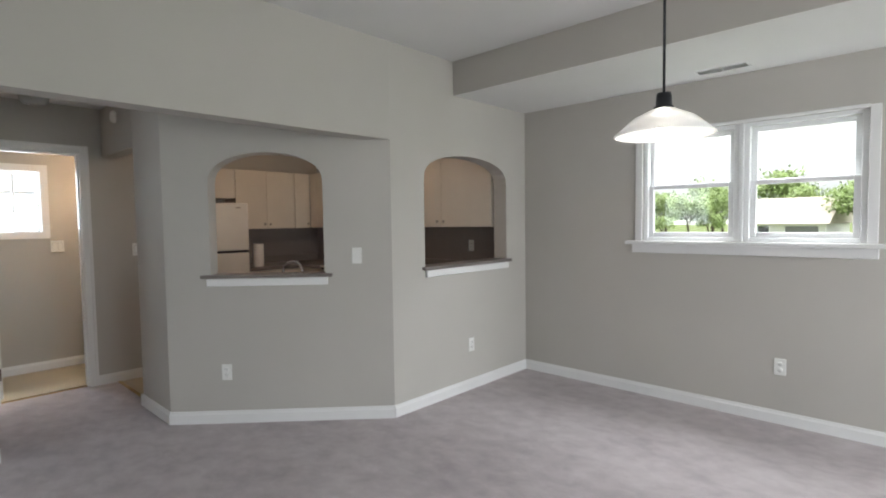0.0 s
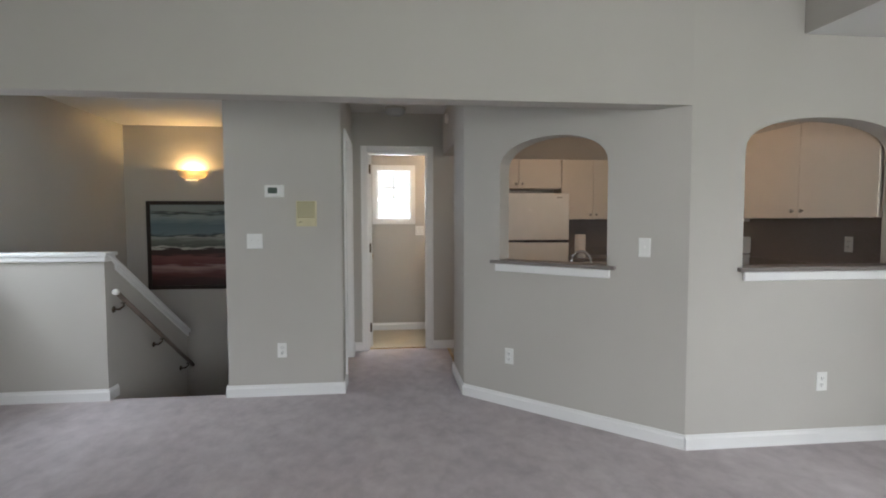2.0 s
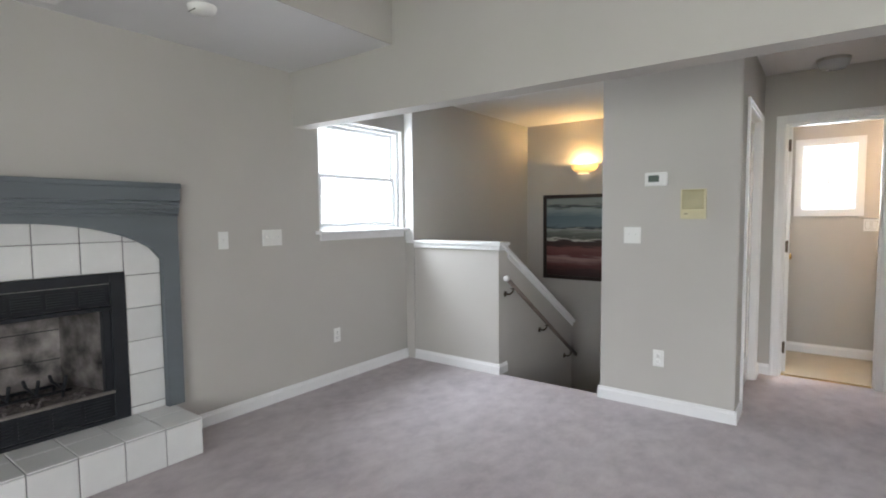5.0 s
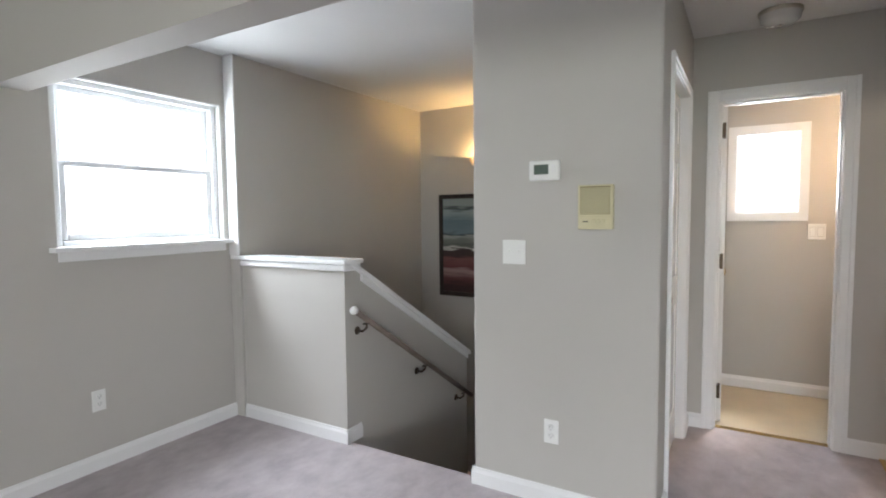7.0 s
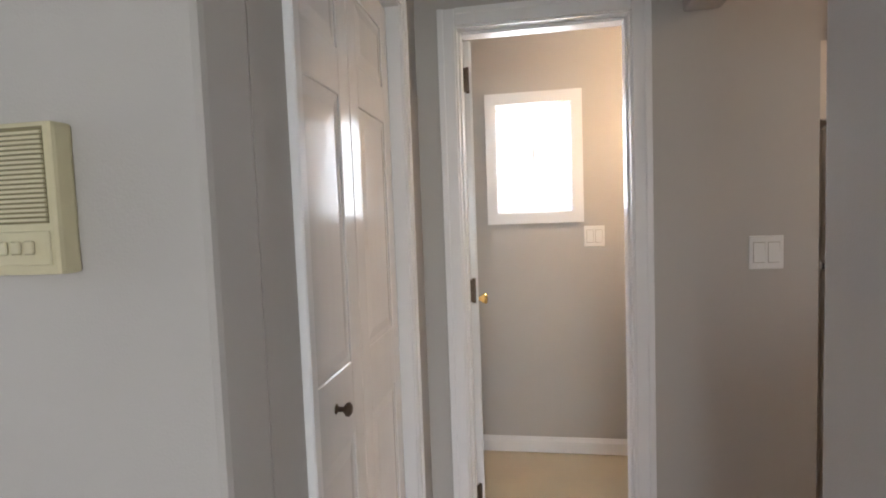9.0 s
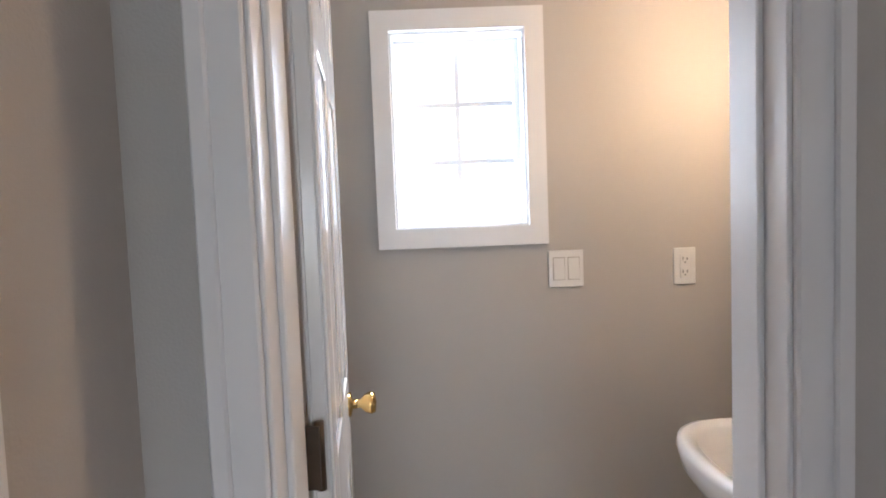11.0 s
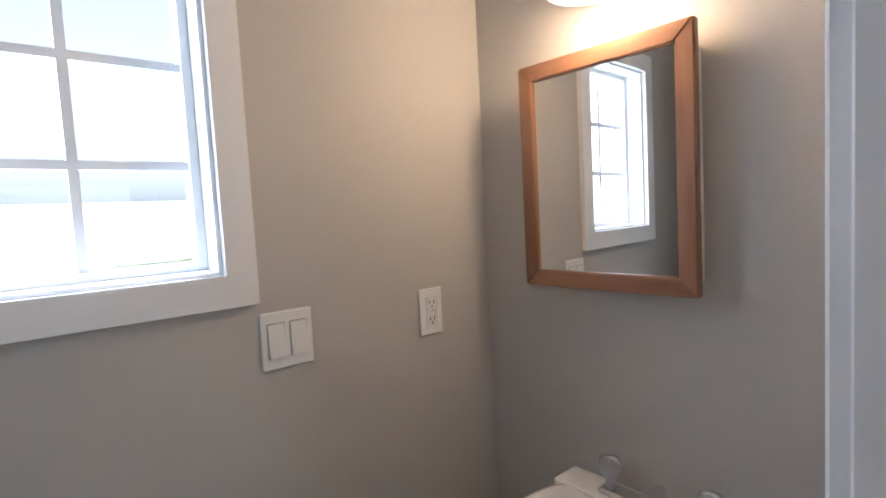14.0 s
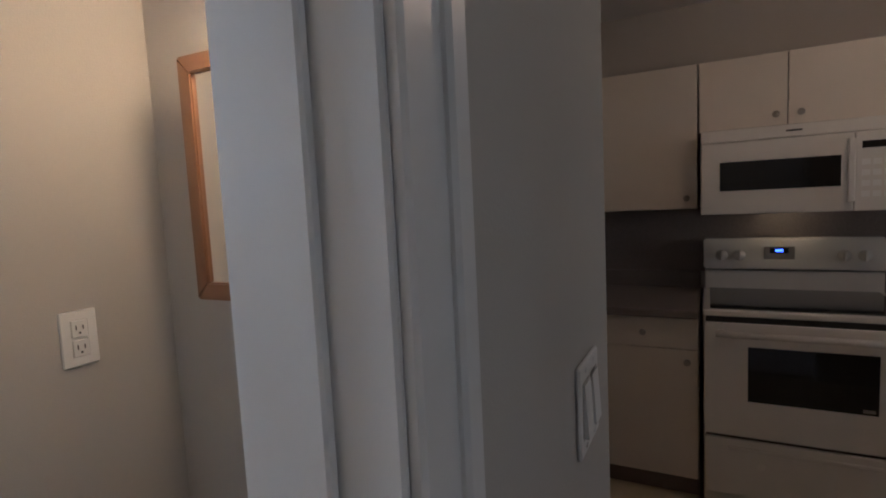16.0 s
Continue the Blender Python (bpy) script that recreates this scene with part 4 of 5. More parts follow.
fan = thing("ceiling_fan", (-0.64, 1.04, 2.665), "ceiling fan with pale maple blades under the tray ceiling", "ceiling fan")
bm = bmesh.new()
lathe(bm, ((0.0, -0.33), (0.06, -0.325), (0.10, -0.29), (0.11, -0.23), (0.08, -0.19), (0.02, -0.17), (0.014, -0.06), (0.06, -0.045), (0.07, 0.0)), 28)
part("motor", bm, TRIM, fan)
for k in range(5):
    a = math.radians(91 + 72 * k)
    bm = boxes((0.18, 0.785, -0.066, 0.066, -0.252, -0.244), bevel=0.003)
    for v in bm.verts:
        if v.co.x > 0.7:
            v.co.y *= 0.9
        if v.co.x < 0.25:
            v.co.y *= 0.75
        v.co.z += v.co.y * 0.12
    bl = part("blade", bm, FANWOOD, fan)
    bl.matrix_basis = Matrix.Rotation(a, 4, 'Z')
    br = part("blade_arm", boxes((0.08, 0.24, -0.018, 0.018, -0.243, -0.236), bevel=0.002), TRIM, fan)
    br.matrix_basis = Matrix.Rotation(a, 4, 'Z')

# ---- fireplace ----
FC = 0.712
fp = thing("fireplace", (-2.15, FC, 0.0), "slate-grey mantel, white tile surround, black metal firebox", "fireplace")
HZ = 0.215
mantel = part("mantel_panel", bmesh.new(), GREYWOOD, fp)
bm = bmesh.new()
X0, X1 = 0.012, 0.052
for s in (-1, 1):
    prism(bm, tuple(sorted(((s * 0.705, HZ), (s * 0.80, HZ)))) + tuple(sorted(((s * 0.705, 1.44), (s * 0.80, 1.44)), reverse=True)), "x", X0, X1)
n = 24
for i in range(n):
    a, b = -0.705 + 1.41 * i / n, -0.705 + 1.41 * (i + 1) / n
    za, zb = (1.09 + 0.222 * (1 - (abs(v) / 0.705) ** 2.1) ** 0.62 for v in (a, b))
    prism(bm, ((a, za), (b, zb), (b, 1.44), (a, 1.44)), "x", X0, X1)
bmesh.ops.remove_doubles(bm, verts=bm.verts[:], dist=0.0004)
bm.to_mesh(mantel.data)
bm.free()
for z0, z1, d in ((1.345, 1.362, 0.062), (1.362, 1.385, 0.067), (1.385, 1.41, 0.072), (1.43, 1.52, 0.080), (1.41, 1.43, 0.076)):
    part("mantel_moulding", boxes((0.0, d, -0.803 - (d - 0.062) * 0.3, 0.803 + (d - 0.062) * 0.3, z0, z1), bevel=0.006, segments=2), GREYWOOD, fp)
part("mantel_shelf", boxes((0.0, 0.088, -0.812, 0.812, 1.505, 1.535), bevel=0.006, segments=2), GREYWOOD, fp)
part("tile_backing", boxes((0.0, 0.006, -0.75, -0.51, HZ, 1.345), (0.0, 0.006, 0.51, 0.75, HZ, 1.345), (0.0, 0.006, -0.51, 0.51, 1.04, 1.345)), GROUT, fp)
box_w, box_t = 0.51, 1.035
part("firebox_face", boxes((0.0, 0.022, -box_w, -box_w + 0.075, HZ, box_t), (0.0, 0.022, box_w - 0.075, box_w, HZ, box_t), (0.0, 0.022, -box_w + 0.075, box_w - 0.075, box_t - 0.055, box_t), (0.0, 0.022, -box_w + 0.075, box_w - 0.075, HZ, HZ + 0.02), bevel=0.003), BLACKMETAL, fp)
for z0, z1 in ((0.86, 0.975), (HZ + 0.022, 0.37)):
    g = part("louvre_panel", boxes((-0.02, 0.006, -box_w + 0.075, box_w - 0.075, z0, z1)), BLACKMETAL, fp)
    for c in range(6):
        y0 = -box_w + 0.09 + c * 0.142
        for k in range(6):
            z = z0 + 0.018 + k * (z1 - z0 - 0.036) / 6
            bm = bmesh.new()
            box(bm, 0.006, 0.015, y0, y0 + 0.124, z, z + 0.007)
            part("louvre", bm, BLACKMETAL, g)
part("hood_rail", boxes((0.004, 0.034, -box_w + 0.075, box_w - 0.075, 0.835, 0.858), bevel=0.003), BLACKMETAL, fp)
part("lower_rail", boxes((0.004, 0.03, -box_w + 0.075, box_w - 0.075, 0.372, 0.386), bevel=0.003), NICKEL, fp)
BX = -0.42
for sd_ in (-1, 1):
    bm = bmesh.new()
    bm.faces.new([bm.verts.new(v) for v in ((0.0, sd_ * 0.435, 0.37), (BX, sd_ * 0.32, 0.37), (BX, sd_ * 0.32, 0.87), (0.0, sd_ * 0.435, 0.87))])
    bmesh.ops.solidify(bm, geom=bm.faces[:], thickness=0.012)
    part("firebrick_lining", bm, FIREBRICK, fp)
part("firebrick_back", boxes((BX - 0.02, BX, -0.33, 0.33, 0.36, 0.88)), FIREBRICK, fp)
part("firebox_floor", boxes((BX - 0.02, 0.0, -0.45, 0.45, 0.35, 0.371)), ASH, fp)
part("firebox_roof", boxes((BX - 0.02, -0.02, -0.45, 0.45, 0.87, 0.89)), BLACKMETAL, fp)
for y in (0.395, -0.436):
    part("firebox_jamb", boxes((-0.03, 0.008, y, y + 0.041, 0.37, 0.87)), BLACKMETAL, fp)
for z in (0.52, 0.69):
    part("lining_joint", boxes((BX - 0.001, BX + 0.002, -0.318, 0.318, z, z + 0.006)), SLOT, fp)
gr = part("log_grate", bmesh.new(), BLACKMETAL, fp)
bm = bmesh.new()
for y in (-0.24, -0.12, 0.0, 0.12, 0.24):
    tube(bm, ((-0.34, y, 0.45), (-0.30, y, 0.42), (-0.12, y, 0.42), (-0.08, y, 0.50)), 0.009, 6)
for x in (-0.28, -0.14):
    tube(bm, ((x, -0.28, 0.405), (x, 0.28, 0.405)), 0.009, 6)
    for y in (-0.24, 0.24):
        tube(bm, ((x, y, 0.405), (x, y, 0.371)), 0.008, 6)
bm.to_mesh(gr.data)
bm.free()
rnd = random.Random(5)
bm = bmesh.new()
for i in range(70):
    c = Vector((rnd.uniform(-0.36, -0.04), rnd.uniform(-0.33, 0.33), 0.372))
    r = rnd.uniform(0.008, 0.026)
    mt = Matrix.Translation(c) @ Euler((rnd.random() * 3, rnd.random() * 3, rnd.random() * 3)).to_matrix().to_4x4() @ Matrix.Diagonal((1, 0.7, 0.5, 1))
    bmesh.ops.create_icosphere(bm, subdivisions=1, radius=r, matrix=mt)
part("ash_pile", bm, ASH, fp, "grey ash and charred scraps")["kind"] = "stuff"

hearth = thing("hearth", (-2.15, FC, 0.0), "raised hearth covered in square white tiles", "hearth")
part("hearth_core", boxes((0.0, 0.345, -0.735, 0.735, 0.0, 0.203)), GROUT, hearth)


def tile_mesh(sx, sy, sz):
    bm = boxes((0, sx, 0, sy, 0, sz), bevel=0.003)
    me = bpy.data.meshes.new("tile")
    bm.to_mesh(me)
    bm.free()
    me.materials.append(TILE)
    return me


def lay(me, place, parent):
    o = new("tile", me)
    o.parent = parent
    o.location = place
    return o


top_f, top_b, riser = tile_mesh(0.196, 0.196, 0.009), tile_mesh(0.150, 0.196, 0.009), tile_mesh(0.009, 0.196, 0.198)
sidet = tile_mesh(0.171, 0.009, 0.198)
edges = [max(-0.743, 0.743 - 0.196 - 0.2005 * i) for i in range(8)]
for i in range(8):
    w = 0.196 if i < 7 else 0.743 - 0.2005 * 7 + 0.743 - 0.0045
    if w > 0.15:
        lay(top_f, (0.158, edges[i], 0.204), hearth)
        lay(top_b, (0.004, edges[i], 0.204), hearth)
        lay(riser, (0.346, edges[i], 0.003), hearth)
    else:
        m2, m3, m4 = tile_mesh(0.196, w, 0.009), tile_mesh(0.150, w, 0.009), tile_mesh(0.009, w, 0.198)
        lay(m2, (0.158, edges[i], 0.204), hearth)
        lay(m3, (0.004, edges[i], 0.204), hearth)
        lay(m4, (0.346, edges[i], 0.003), hearth)
for y in (0.7355, -0.7445):
    for x in (0.002, 0.176):
        lay(sidet, (x, y, 0.003), hearth)
t_side, t_top, t_arch = tile_mesh(0.006, 0.191, 0.185), tile_mesh(0.006, 0.2, 0.165), tile_mesh(0.006, 0.2, 0.14)
for s in (-1, 1):
    y = 0.513 if s > 0 else -0.704
    for z in (0.26, 0.4485, 0.637, 0.8255):
        lay(t_side, (0.006, y, z), fp)
    lay(tile_mesh(0.006, 0.191, 0.04), (0.006, y, HZ + 0.001), fp)
    lay(t_side, (0.006, y, 1.014), fp)
    lay(tile_mesh(0.006, 0.191, 0.13), (0.006, y, 1.2025), fp)
for i in range(5):
    w = 0.2
    y = -0.509 + 0.2043 * i
    lay(t_top, (0.006, y, 1.038), fp)
    lay(t_arch, (0.006, y, 1.2065), fp)

setting(part("chimney_chase", boxes((-2.68, -2.62, 0.1, 1.32, -2.8, 2.8), (-2.62, -2.29, 0.1, 0.16, -2.8, 2.8), (-2.62, -2.29, 1.26, 1.32, -2.8, 2.8)), SIDING), "white chimney chase outside the wall", "wall")

# ---- bathroom ----
cab = thing("medicine_cabinet", (1.89, 5.551, 1.518), "oak-framed mirror door on a white medicine cabinet", "mirror cabinet")
part("cabinet_box", boxes((-0.046, 0, -0.178, 0.165, -0.222, 0.205), bevel=0.002), PLATE, cab)
dr = part("mirror_door", boxes((-0.010, -0.003, 0.03, 0.36, 0.03, 0.45)), MIRROR, cab, "clear mirror glass")
fr = 0.036
HH, WW = 0.244, 0.1935
for nm, pts, mtl in (("frame_rail", ((-WW, HH), (WW, HH), (WW - fr, HH - fr), (-WW + fr, HH - fr)), OAK), ("frame_rail", ((-WW, -HH), (WW, -HH), (WW - fr, -HH + fr), (-WW + fr, -HH + fr)), OAK),
                     ("frame_stile", ((-WW, -HH), (-WW, HH), (-WW + fr, HH - fr), (-WW + fr, -HH + fr)), OAKV), ("frame_stile", ((WW, -HH), (WW, HH), (WW - fr, HH - fr), (WW - fr, -HH + fr)), OAKV)):
    bm = bmesh.new()
    prism(bm, [(p + WW, q + HH) for p, q in pts], "x", -0.018, 0.0)
    bmesh.ops.bevel(bm, geom=bm.edges[:], offset=0.003, segments=2, affect='EDGES')
    part(nm, bm, mtl, dr)

dr.matrix_basis = pose(-0.0475, -WW, -HH, 0, 0, 1.65)

van = thing("vanity_light", (1.89, 5.52, 1.90), "lit vanity lamp with a white glass shade over the mirror", "wall lamp")
part("back_plate", boxes((-0.02, 0, -0.12, 0.12, -0.02, 0.06), bevel=0.004), CHROME, van)
bm = bmesh.new()
lathe(bm, ((0.045, 0.06), (0.052, 0.03), (0.085, -0.05), (0.081, -0.05), (0.048, 0.03), (0.04, 0.056)), 28, (-0.12, 0.0, 0.0))
s_ = part("shade", bm, SHADEGLASS, van)
s_.visible_shadow = False
bm = bmesh.new()
lathe(bm, ((0.0, -0.062), (0.022, -0.052), (0.030, -0.02), (0.016, 0.02), (0.0, 0.03)), 16, (-0.12, 0, 0))
b_ = part("bulb", bm, WARMBULB, van)
b_.visible_shadow = False
bm = bmesh.new()
tube(bm, ((-0.02, 0, 0.03), (-0.07, 0, 0.075), (-0.12, 0, 0.06)), 0.008, 8)
part("arm", bm, CHROME, van)

sink = thing("pedestal_sink", (1.89, 5.45, -0.03), "white porcelain pedestal sink with a chrome tap", "sink")
bm = bmesh.new()
N = 40


def sink_ring(rx, ry, z, cx=-0.21):
    out = []
    for i in range(N):
        a = 2 * math.pi * i / N
        x, y = cx + rx * math.copysign(abs(math.cos(a)) ** 0.75, math.cos(a)), ry * math.copysign(abs(math.sin(a)) ** 0.75, math.sin(a))
        out.append(bm.verts.new((min(x, -0.004), y, z)))
    return out


rr = [sink_ring(*a) for a in ((0.07, 0.09, 0.66), (0.15, 0.18, 0.72), (0.205, 0.225, 0.80), (0.215, 0.235, 0.845), (0.212, 0.232, 0.86), (0.200, 0.220, 0.864), (0.145, 0.185, 0.852, -0.235), (0.13, 0.165, 0.80, -0.24), (0.08, 0.10, 0.755, -0.24), (0.02, 0.02, 0.75, -0.24))]
for p, q in zip(rr, rr[1:]):
    for i in range(N):
        bm.faces.new((p[i], p[(i + 1) % N], q[(i + 1) % N], q[i])).smooth = True
bm.faces.new(rr[-1])
bmesh.ops.recalc_face_normals(bm, faces=bm.faces[:])
part("basin", bm, PORCELAIN, sink)
part("back_ledge", boxes((-0.085, -0.002, -0.222, 0.232, 0.83, 0.866), bevel=0.008, segments=3), PORCELAIN, sink)
bm = bmesh.new()
lathe(bm, ((0.11, 0.0), (0.10, 0.03), (0.075, 0.12), (0.065, 0.45), (0.09, 0.68)), 24, (-0.2, 0, 0))
part("pedestal", bm, PORCELAIN, sink)
tap = part("tap", boxes((-0.075, -0.03, -0.12, 0.125, 0.866, 0.880), bevel=0.005), CHROME, sink, "chrome tap with a clear knob")
bm = bmesh.new()
tube(bm, ((-0.04, 0, 0.88), (-0.045, 0, 0.905), (-0.09, 0, 0.91), (-0.13, 0, 0.895)), 0.013, 12)
part("spout", bm, CHROME, tap)
bm = bmesh.new()
lathe(bm, ((0.0, 0.945), (0.020, 0.942), (0.024, 0.928), (0.019, 0.912), (0.010, 0.905), (0.010, 0.88)), 16, (-0.052, 0.105, 0))
part("tap_knob", bm, ACRYLIC, tap, "clear acrylic tap knob")
bm = bmesh.new()
lathe(bm, ((0.0, 0.945), (0.020, 0.942), (0.024, 0.928), (0.019, 0.912), (0.010, 0.905), (0.010, 0.88)), 16, (-0.052, -0.10, 0))
part("tap_knob", bm, ACRYLIC, tap, "clear acrylic tap knob")


# ---- kitchen ----
def knob_at(place, axis, out, parent):
    bm = bmesh.new()
    lathe(bm, ((0.006, 0.0), (0.006, out * 0.012), (0.015, out * 0.018), (0.015, out * 0.024), (0.0, out * 0.027)), 14, (0, 0, 0), axis)
    k = part("knob", bm, NICKEL, parent, "round brushed nickel knob")
    k.location = place
    return k


def wall_cabinet(y0, y1, z0, z1, doors, knobs, label, place, turn=0, depth=0.30):
    """A wall cabinet whose doors face local -x; y along its width, local origin at the wall."""
    c = thing("wall_cabinet", place, label, "kitchen cabinet", "kitchen wall cabinets", turn)
    part("carcass", boxes((-depth + 0.02, -0.001, y0 + 0.001, y1 - 0.001, z0, z1)), CABINET, c)
    for (a, b), k in zip(doors, knobs):
        d = part("door", boxes((-depth, -depth + 0.018, a + 0.002, b - 0.002, z0 + 0.003, z1 - 0.003), bevel=0.003, segments=2), CABINET, c)
        if k is not None:
            knob_at((-depth, k, z0 + 0.055), "x", -1, d)
    part("door_gap", boxes((-depth + 0.0182, -depth + 0.0198, y0 + 0.004, y1 - 0.004, z0 + 0.005, z1 - 0.005)), CABEDGE, c)
    return c


E0 = (4.284, 0.0, 0.0)
wall_cabinet(2.56, 3.80, 1.353, 2.06, ((2.56, 3.195), (3.195, 3.80)), (3.15, 3.24), "almond flat-door wall cabinet with round knobs", E0)
wall_cabinet(3.80, 4.105, 1.353, 2.06, ((3.80, 4.105),), (4.06,), "narrow almond flat-door wall cabinet", E0)
wall_cabinet(4.11, 4.845, 1.722, 2.06, ((4.11, 4.478), (4.478, 4.845)), (4.43, 4.526), "short almond wall cabinet above the microwave", E0)
wall_cabinet(4.85, 5.575, 1.353, 2.06, ((4.85, 5.42), (5.42, 5.575)), (4.90, None), "almond flat-door wall cabinet beside the microwave", E0)


def north_cabinet(x0, x1, z0, z1, doors, knobs, label):
    c = thing("wall_cabinet", (0, 5.879, 0), label, "kitchen cabinet", "kitchen wall cabinets")
    part("carcass", boxes((x0 + 0.001, x1 - 0.001, -0.28, -0.001, z0, z1)), CABINET, c)
    for (a, b), k in zip(doors, knobs):
        d = part("door", boxes((a + 0.002, b - 0.002, -0.30, -0.282, z0 + 0.003, z1 - 0.003), bevel=0.003, segments=2), CABINET, c)
        if k is not None:
            knob_at((k, -0.30, z0 + 0.055), "y", -1, d)
    part("door_gap", boxes((x0 + 0.004, x1 - 0.004, -0.2818, -0.2802, z0 + 0.005, z1 - 0.005)), CABEDGE, c)


north_cabinet(1.96, 2.975, 1.715, 2.06, ((1.96, 2.46), (2.46, 2.975)), (2.42, 2.50), "short almond wall cabinet above the refrigerator")
north_cabinet(2.98, 3.755, 1.353, 2.06, ((2.98, 3.37), (3.37, 3.755)), (3.335, 3.405), "almond flat-door wall cabinet beside the refrigerator")
north_cabinet(3.76, 3.978, 1.353, 2.06, ((3.76, 3.978),), (3.94,), "almond flat-door wall cabinet in the corner")


def base_cabinet(name_label, x_front, x_back, y0, y1, fronts):
    """A base cabinet along the east wall; fronts: y0, y1, z0, z1, knob y, knob z."""
    c = thing("base_cabinet", (0, 0, 0), name_label, "kitchen cabinet", "kitchen base cabinets")
    part("carcass", boxes((x_front + 0.02, x_back, y0, y1, 0.10, 0.868)), CABINET, c)
    part("toe_kick", boxes((x_front + 0.06, x_back, y0, y1, -0.005, 0.10)), TOEKICK, c)
    for a, b, z0, z1, ky, kz in fronts:
        d = part("drawer_front" if z1 - z0 < 0.2 else "door", boxes((x_front, x_front + 0.018, a + 0.003, b - 0.003, z0 + 0.003, z1 - 0.003), bevel=0.003, segments=2), CABINET, c)
        knob_at((x_front, ky, kz), "x", -1, d)


base_cabinet("almond base cabinet with a drawer above a door", 3.665, 4.28, 4.842, 5.255, ((4.842, 5.255, 0.72, 0.868, 5.08, 0.795), (4.842, 5.255, 0.10, 0.72, 4.89, 0.665)))
base_cabinet("almond base cabinet beside the range", 3.665, 4.28, 2.55, 4.065, ((3.56, 4.065, 0.10, 0.868, 3.62, 0.80), (3.06, 3.56, 0.10, 0.868, 3.5, 0.80)))
c = thing("base_cabinet", (0, 0, 0), "almond base cabinet beside the refrigerator", "kitchen cabinet", "kitchen base cabinets")
part("carcass", boxes((2.96, 3.66, 5.28, 5.875, 0.10, 0.868)), CABINET, c)
part("toe_kick", boxes((2.96, 3.66, 5.33, 5.875, -0.005, 0.10)), CABEDGE, c)
for a, b, k in ((2.965, 3.305, 3.27), (3.31, 3.655, 3.34)):
    d = part("door", boxes((a, b, 5.26, 5.278, 0.103, 0.865), bevel=0.003, segments=2), CABINET, c)
    knob_at((k, 5.26, 0.80), "y", -1, d)
c = thing("sink_cabinet", (D0.x, D0.y, 0), "almond sink base behind the angled wall", "kitchen cabinet", "kitchen base cabinets", DANG)
part("carcass", boxes((0.25, 1.35, 0.135, 0.70, 0.10, 0.868)), CABINET, c)
part("toe_kick", boxes((0.25, 1.35, 0.135, 0.64, -0.005, 0.10)), CABEDGE, c)
for a, b in ((0.255, 0.80), (0.80, 1.345)):
    part("door", boxes((a + 0.003, b - 0.003, 0.70, 0.718, 0.103, 0.865), bevel=0.003), CABINET, c)

wt = thing("worktop", (0, 0, 0), "grey speckled laminate worktop with a rolled front edge", "worktop")
part("run_east", boxes((3.63, 4.282, 2.545, 4.066, 0.87, 0.908), bevel=0.01, segments=3), LAMINATE, wt)
part("run_corner", boxes((3.63, 4.282, 4.842, 5.875, 0.87, 0.908), bevel=0.01, segments=3), LAMINATE, wt)
part("run_north", boxes((2.96, 3.629, 5.24, 5.875, 0.87, 0.908), bevel=0.01, segments=3), LAMINATE, wt)
o = part("run_sink", boxes((0.22, 1.40, 0.135, 0.74, 0.87, 0.908), bevel=0.01, segments=3), LAMINATE, wt)
o.matrix_basis = pose(D0.x, D0.y, 0, 0, 0, DANG)
for up in ((4.258, 4.282, 4.842, 5.875, 0.908, 1.0), (4.258, 4.282, 2.545, 4.066, 0.908, 1.0), (2.96, 4.257, 5.851, 5.875, 0.908, 1.0)):
    part("upstand", boxes(up, bevel=0.004), LAMINATE, wt)
setting(part("backsplash", boxes((4.278, 4.2845, 2.54, 5.875, 1.0, 1.353), (2.96, 4.277, 5.872, 5.8795, 1.0, 1.353)), SPLASH), "taupe laminate backsplash", "backsplash")
fc = thing("kitchen_tap", (2.227, 3.20, 0.908), "arched chrome kitchen tap with a side lever", "tap", turn=DANG)
bm = bmesh.new()
lathe(bm, ((0.026, 0.0), (0.022, 0.03), (0.014, 0.04)), 16)
tube(bm, [(0, 0, 0.03)] + [(0.075 - 0.075 * math.cos(math.pi * i / 12), 0.0, 0.12 + 0.09 * math.sin(math.pi * i / 12)) for i in range(13)] + [(0.15, 0.0, 0.085)], 0.011, 12)
part("spout", bm, CHROME, fc)
bm = bmesh.new()
tube(bm, ((-0.07, 0, 0.0), (-0.07, 0, 0.05), (-0.10, 0.0, 0.085)), 0.009, 8)
part("lever", bm, CHROME, fc)
pt = thing("paper_towel_roll", (3.13, 5.36, 0.909), "white paper towel roll standing on the worktop", "paper towel")
bm = bmesh.new()
lathe(bm, ((0.02, 0.0), (0.058, 0.002), (0.060, 0.01), (0.060, 0.262), (0.055, 0.268), (0.02, 0.268), (0.02, 0.0)), 28)
part("roll", bm, PAPER, pt)

fg = thing("refrigerator", (2.06, 5.16, 0.0), "white top-freezer refrigerator with dark door gaps", "refrigerator")
FW = 0.865
part("cabinet", boxes((0.005, FW - 0.005, 0.075, 0.735, 0.02, 1.635), bevel=0.01, segments=2), APPLIANCE, fg)
part("gasket", boxes((0.015, FW - 0.015, 0.064, 0.076, 0.10, 1.63)), SLOT, fg)
fd = part("freezer_door", boxes((0, FW, 0.0, 0.064, 1.122, 1.643), bevel=0.014, segments=3), APPLIANCE, fg)
rd = part("main_door", boxes((0, FW, 0.0, 0.064, 0.10, 1.100), bevel=0.014, segments=3), APPLIANCE, fg)
part("handle_slot", boxes((0.35, 0.85, -0.004, 0.03, 1.098, 1.124)), SLOT, fg)
part("badge", boxes((0.72, 0.78, -0.002, 0.0, 1.585, 1.600)), NICKEL, fd)
part("plinth", boxes((0.01, FW - 0.01, 0.04, 0.07, 0.0, 0.095)), SLOT, fg)

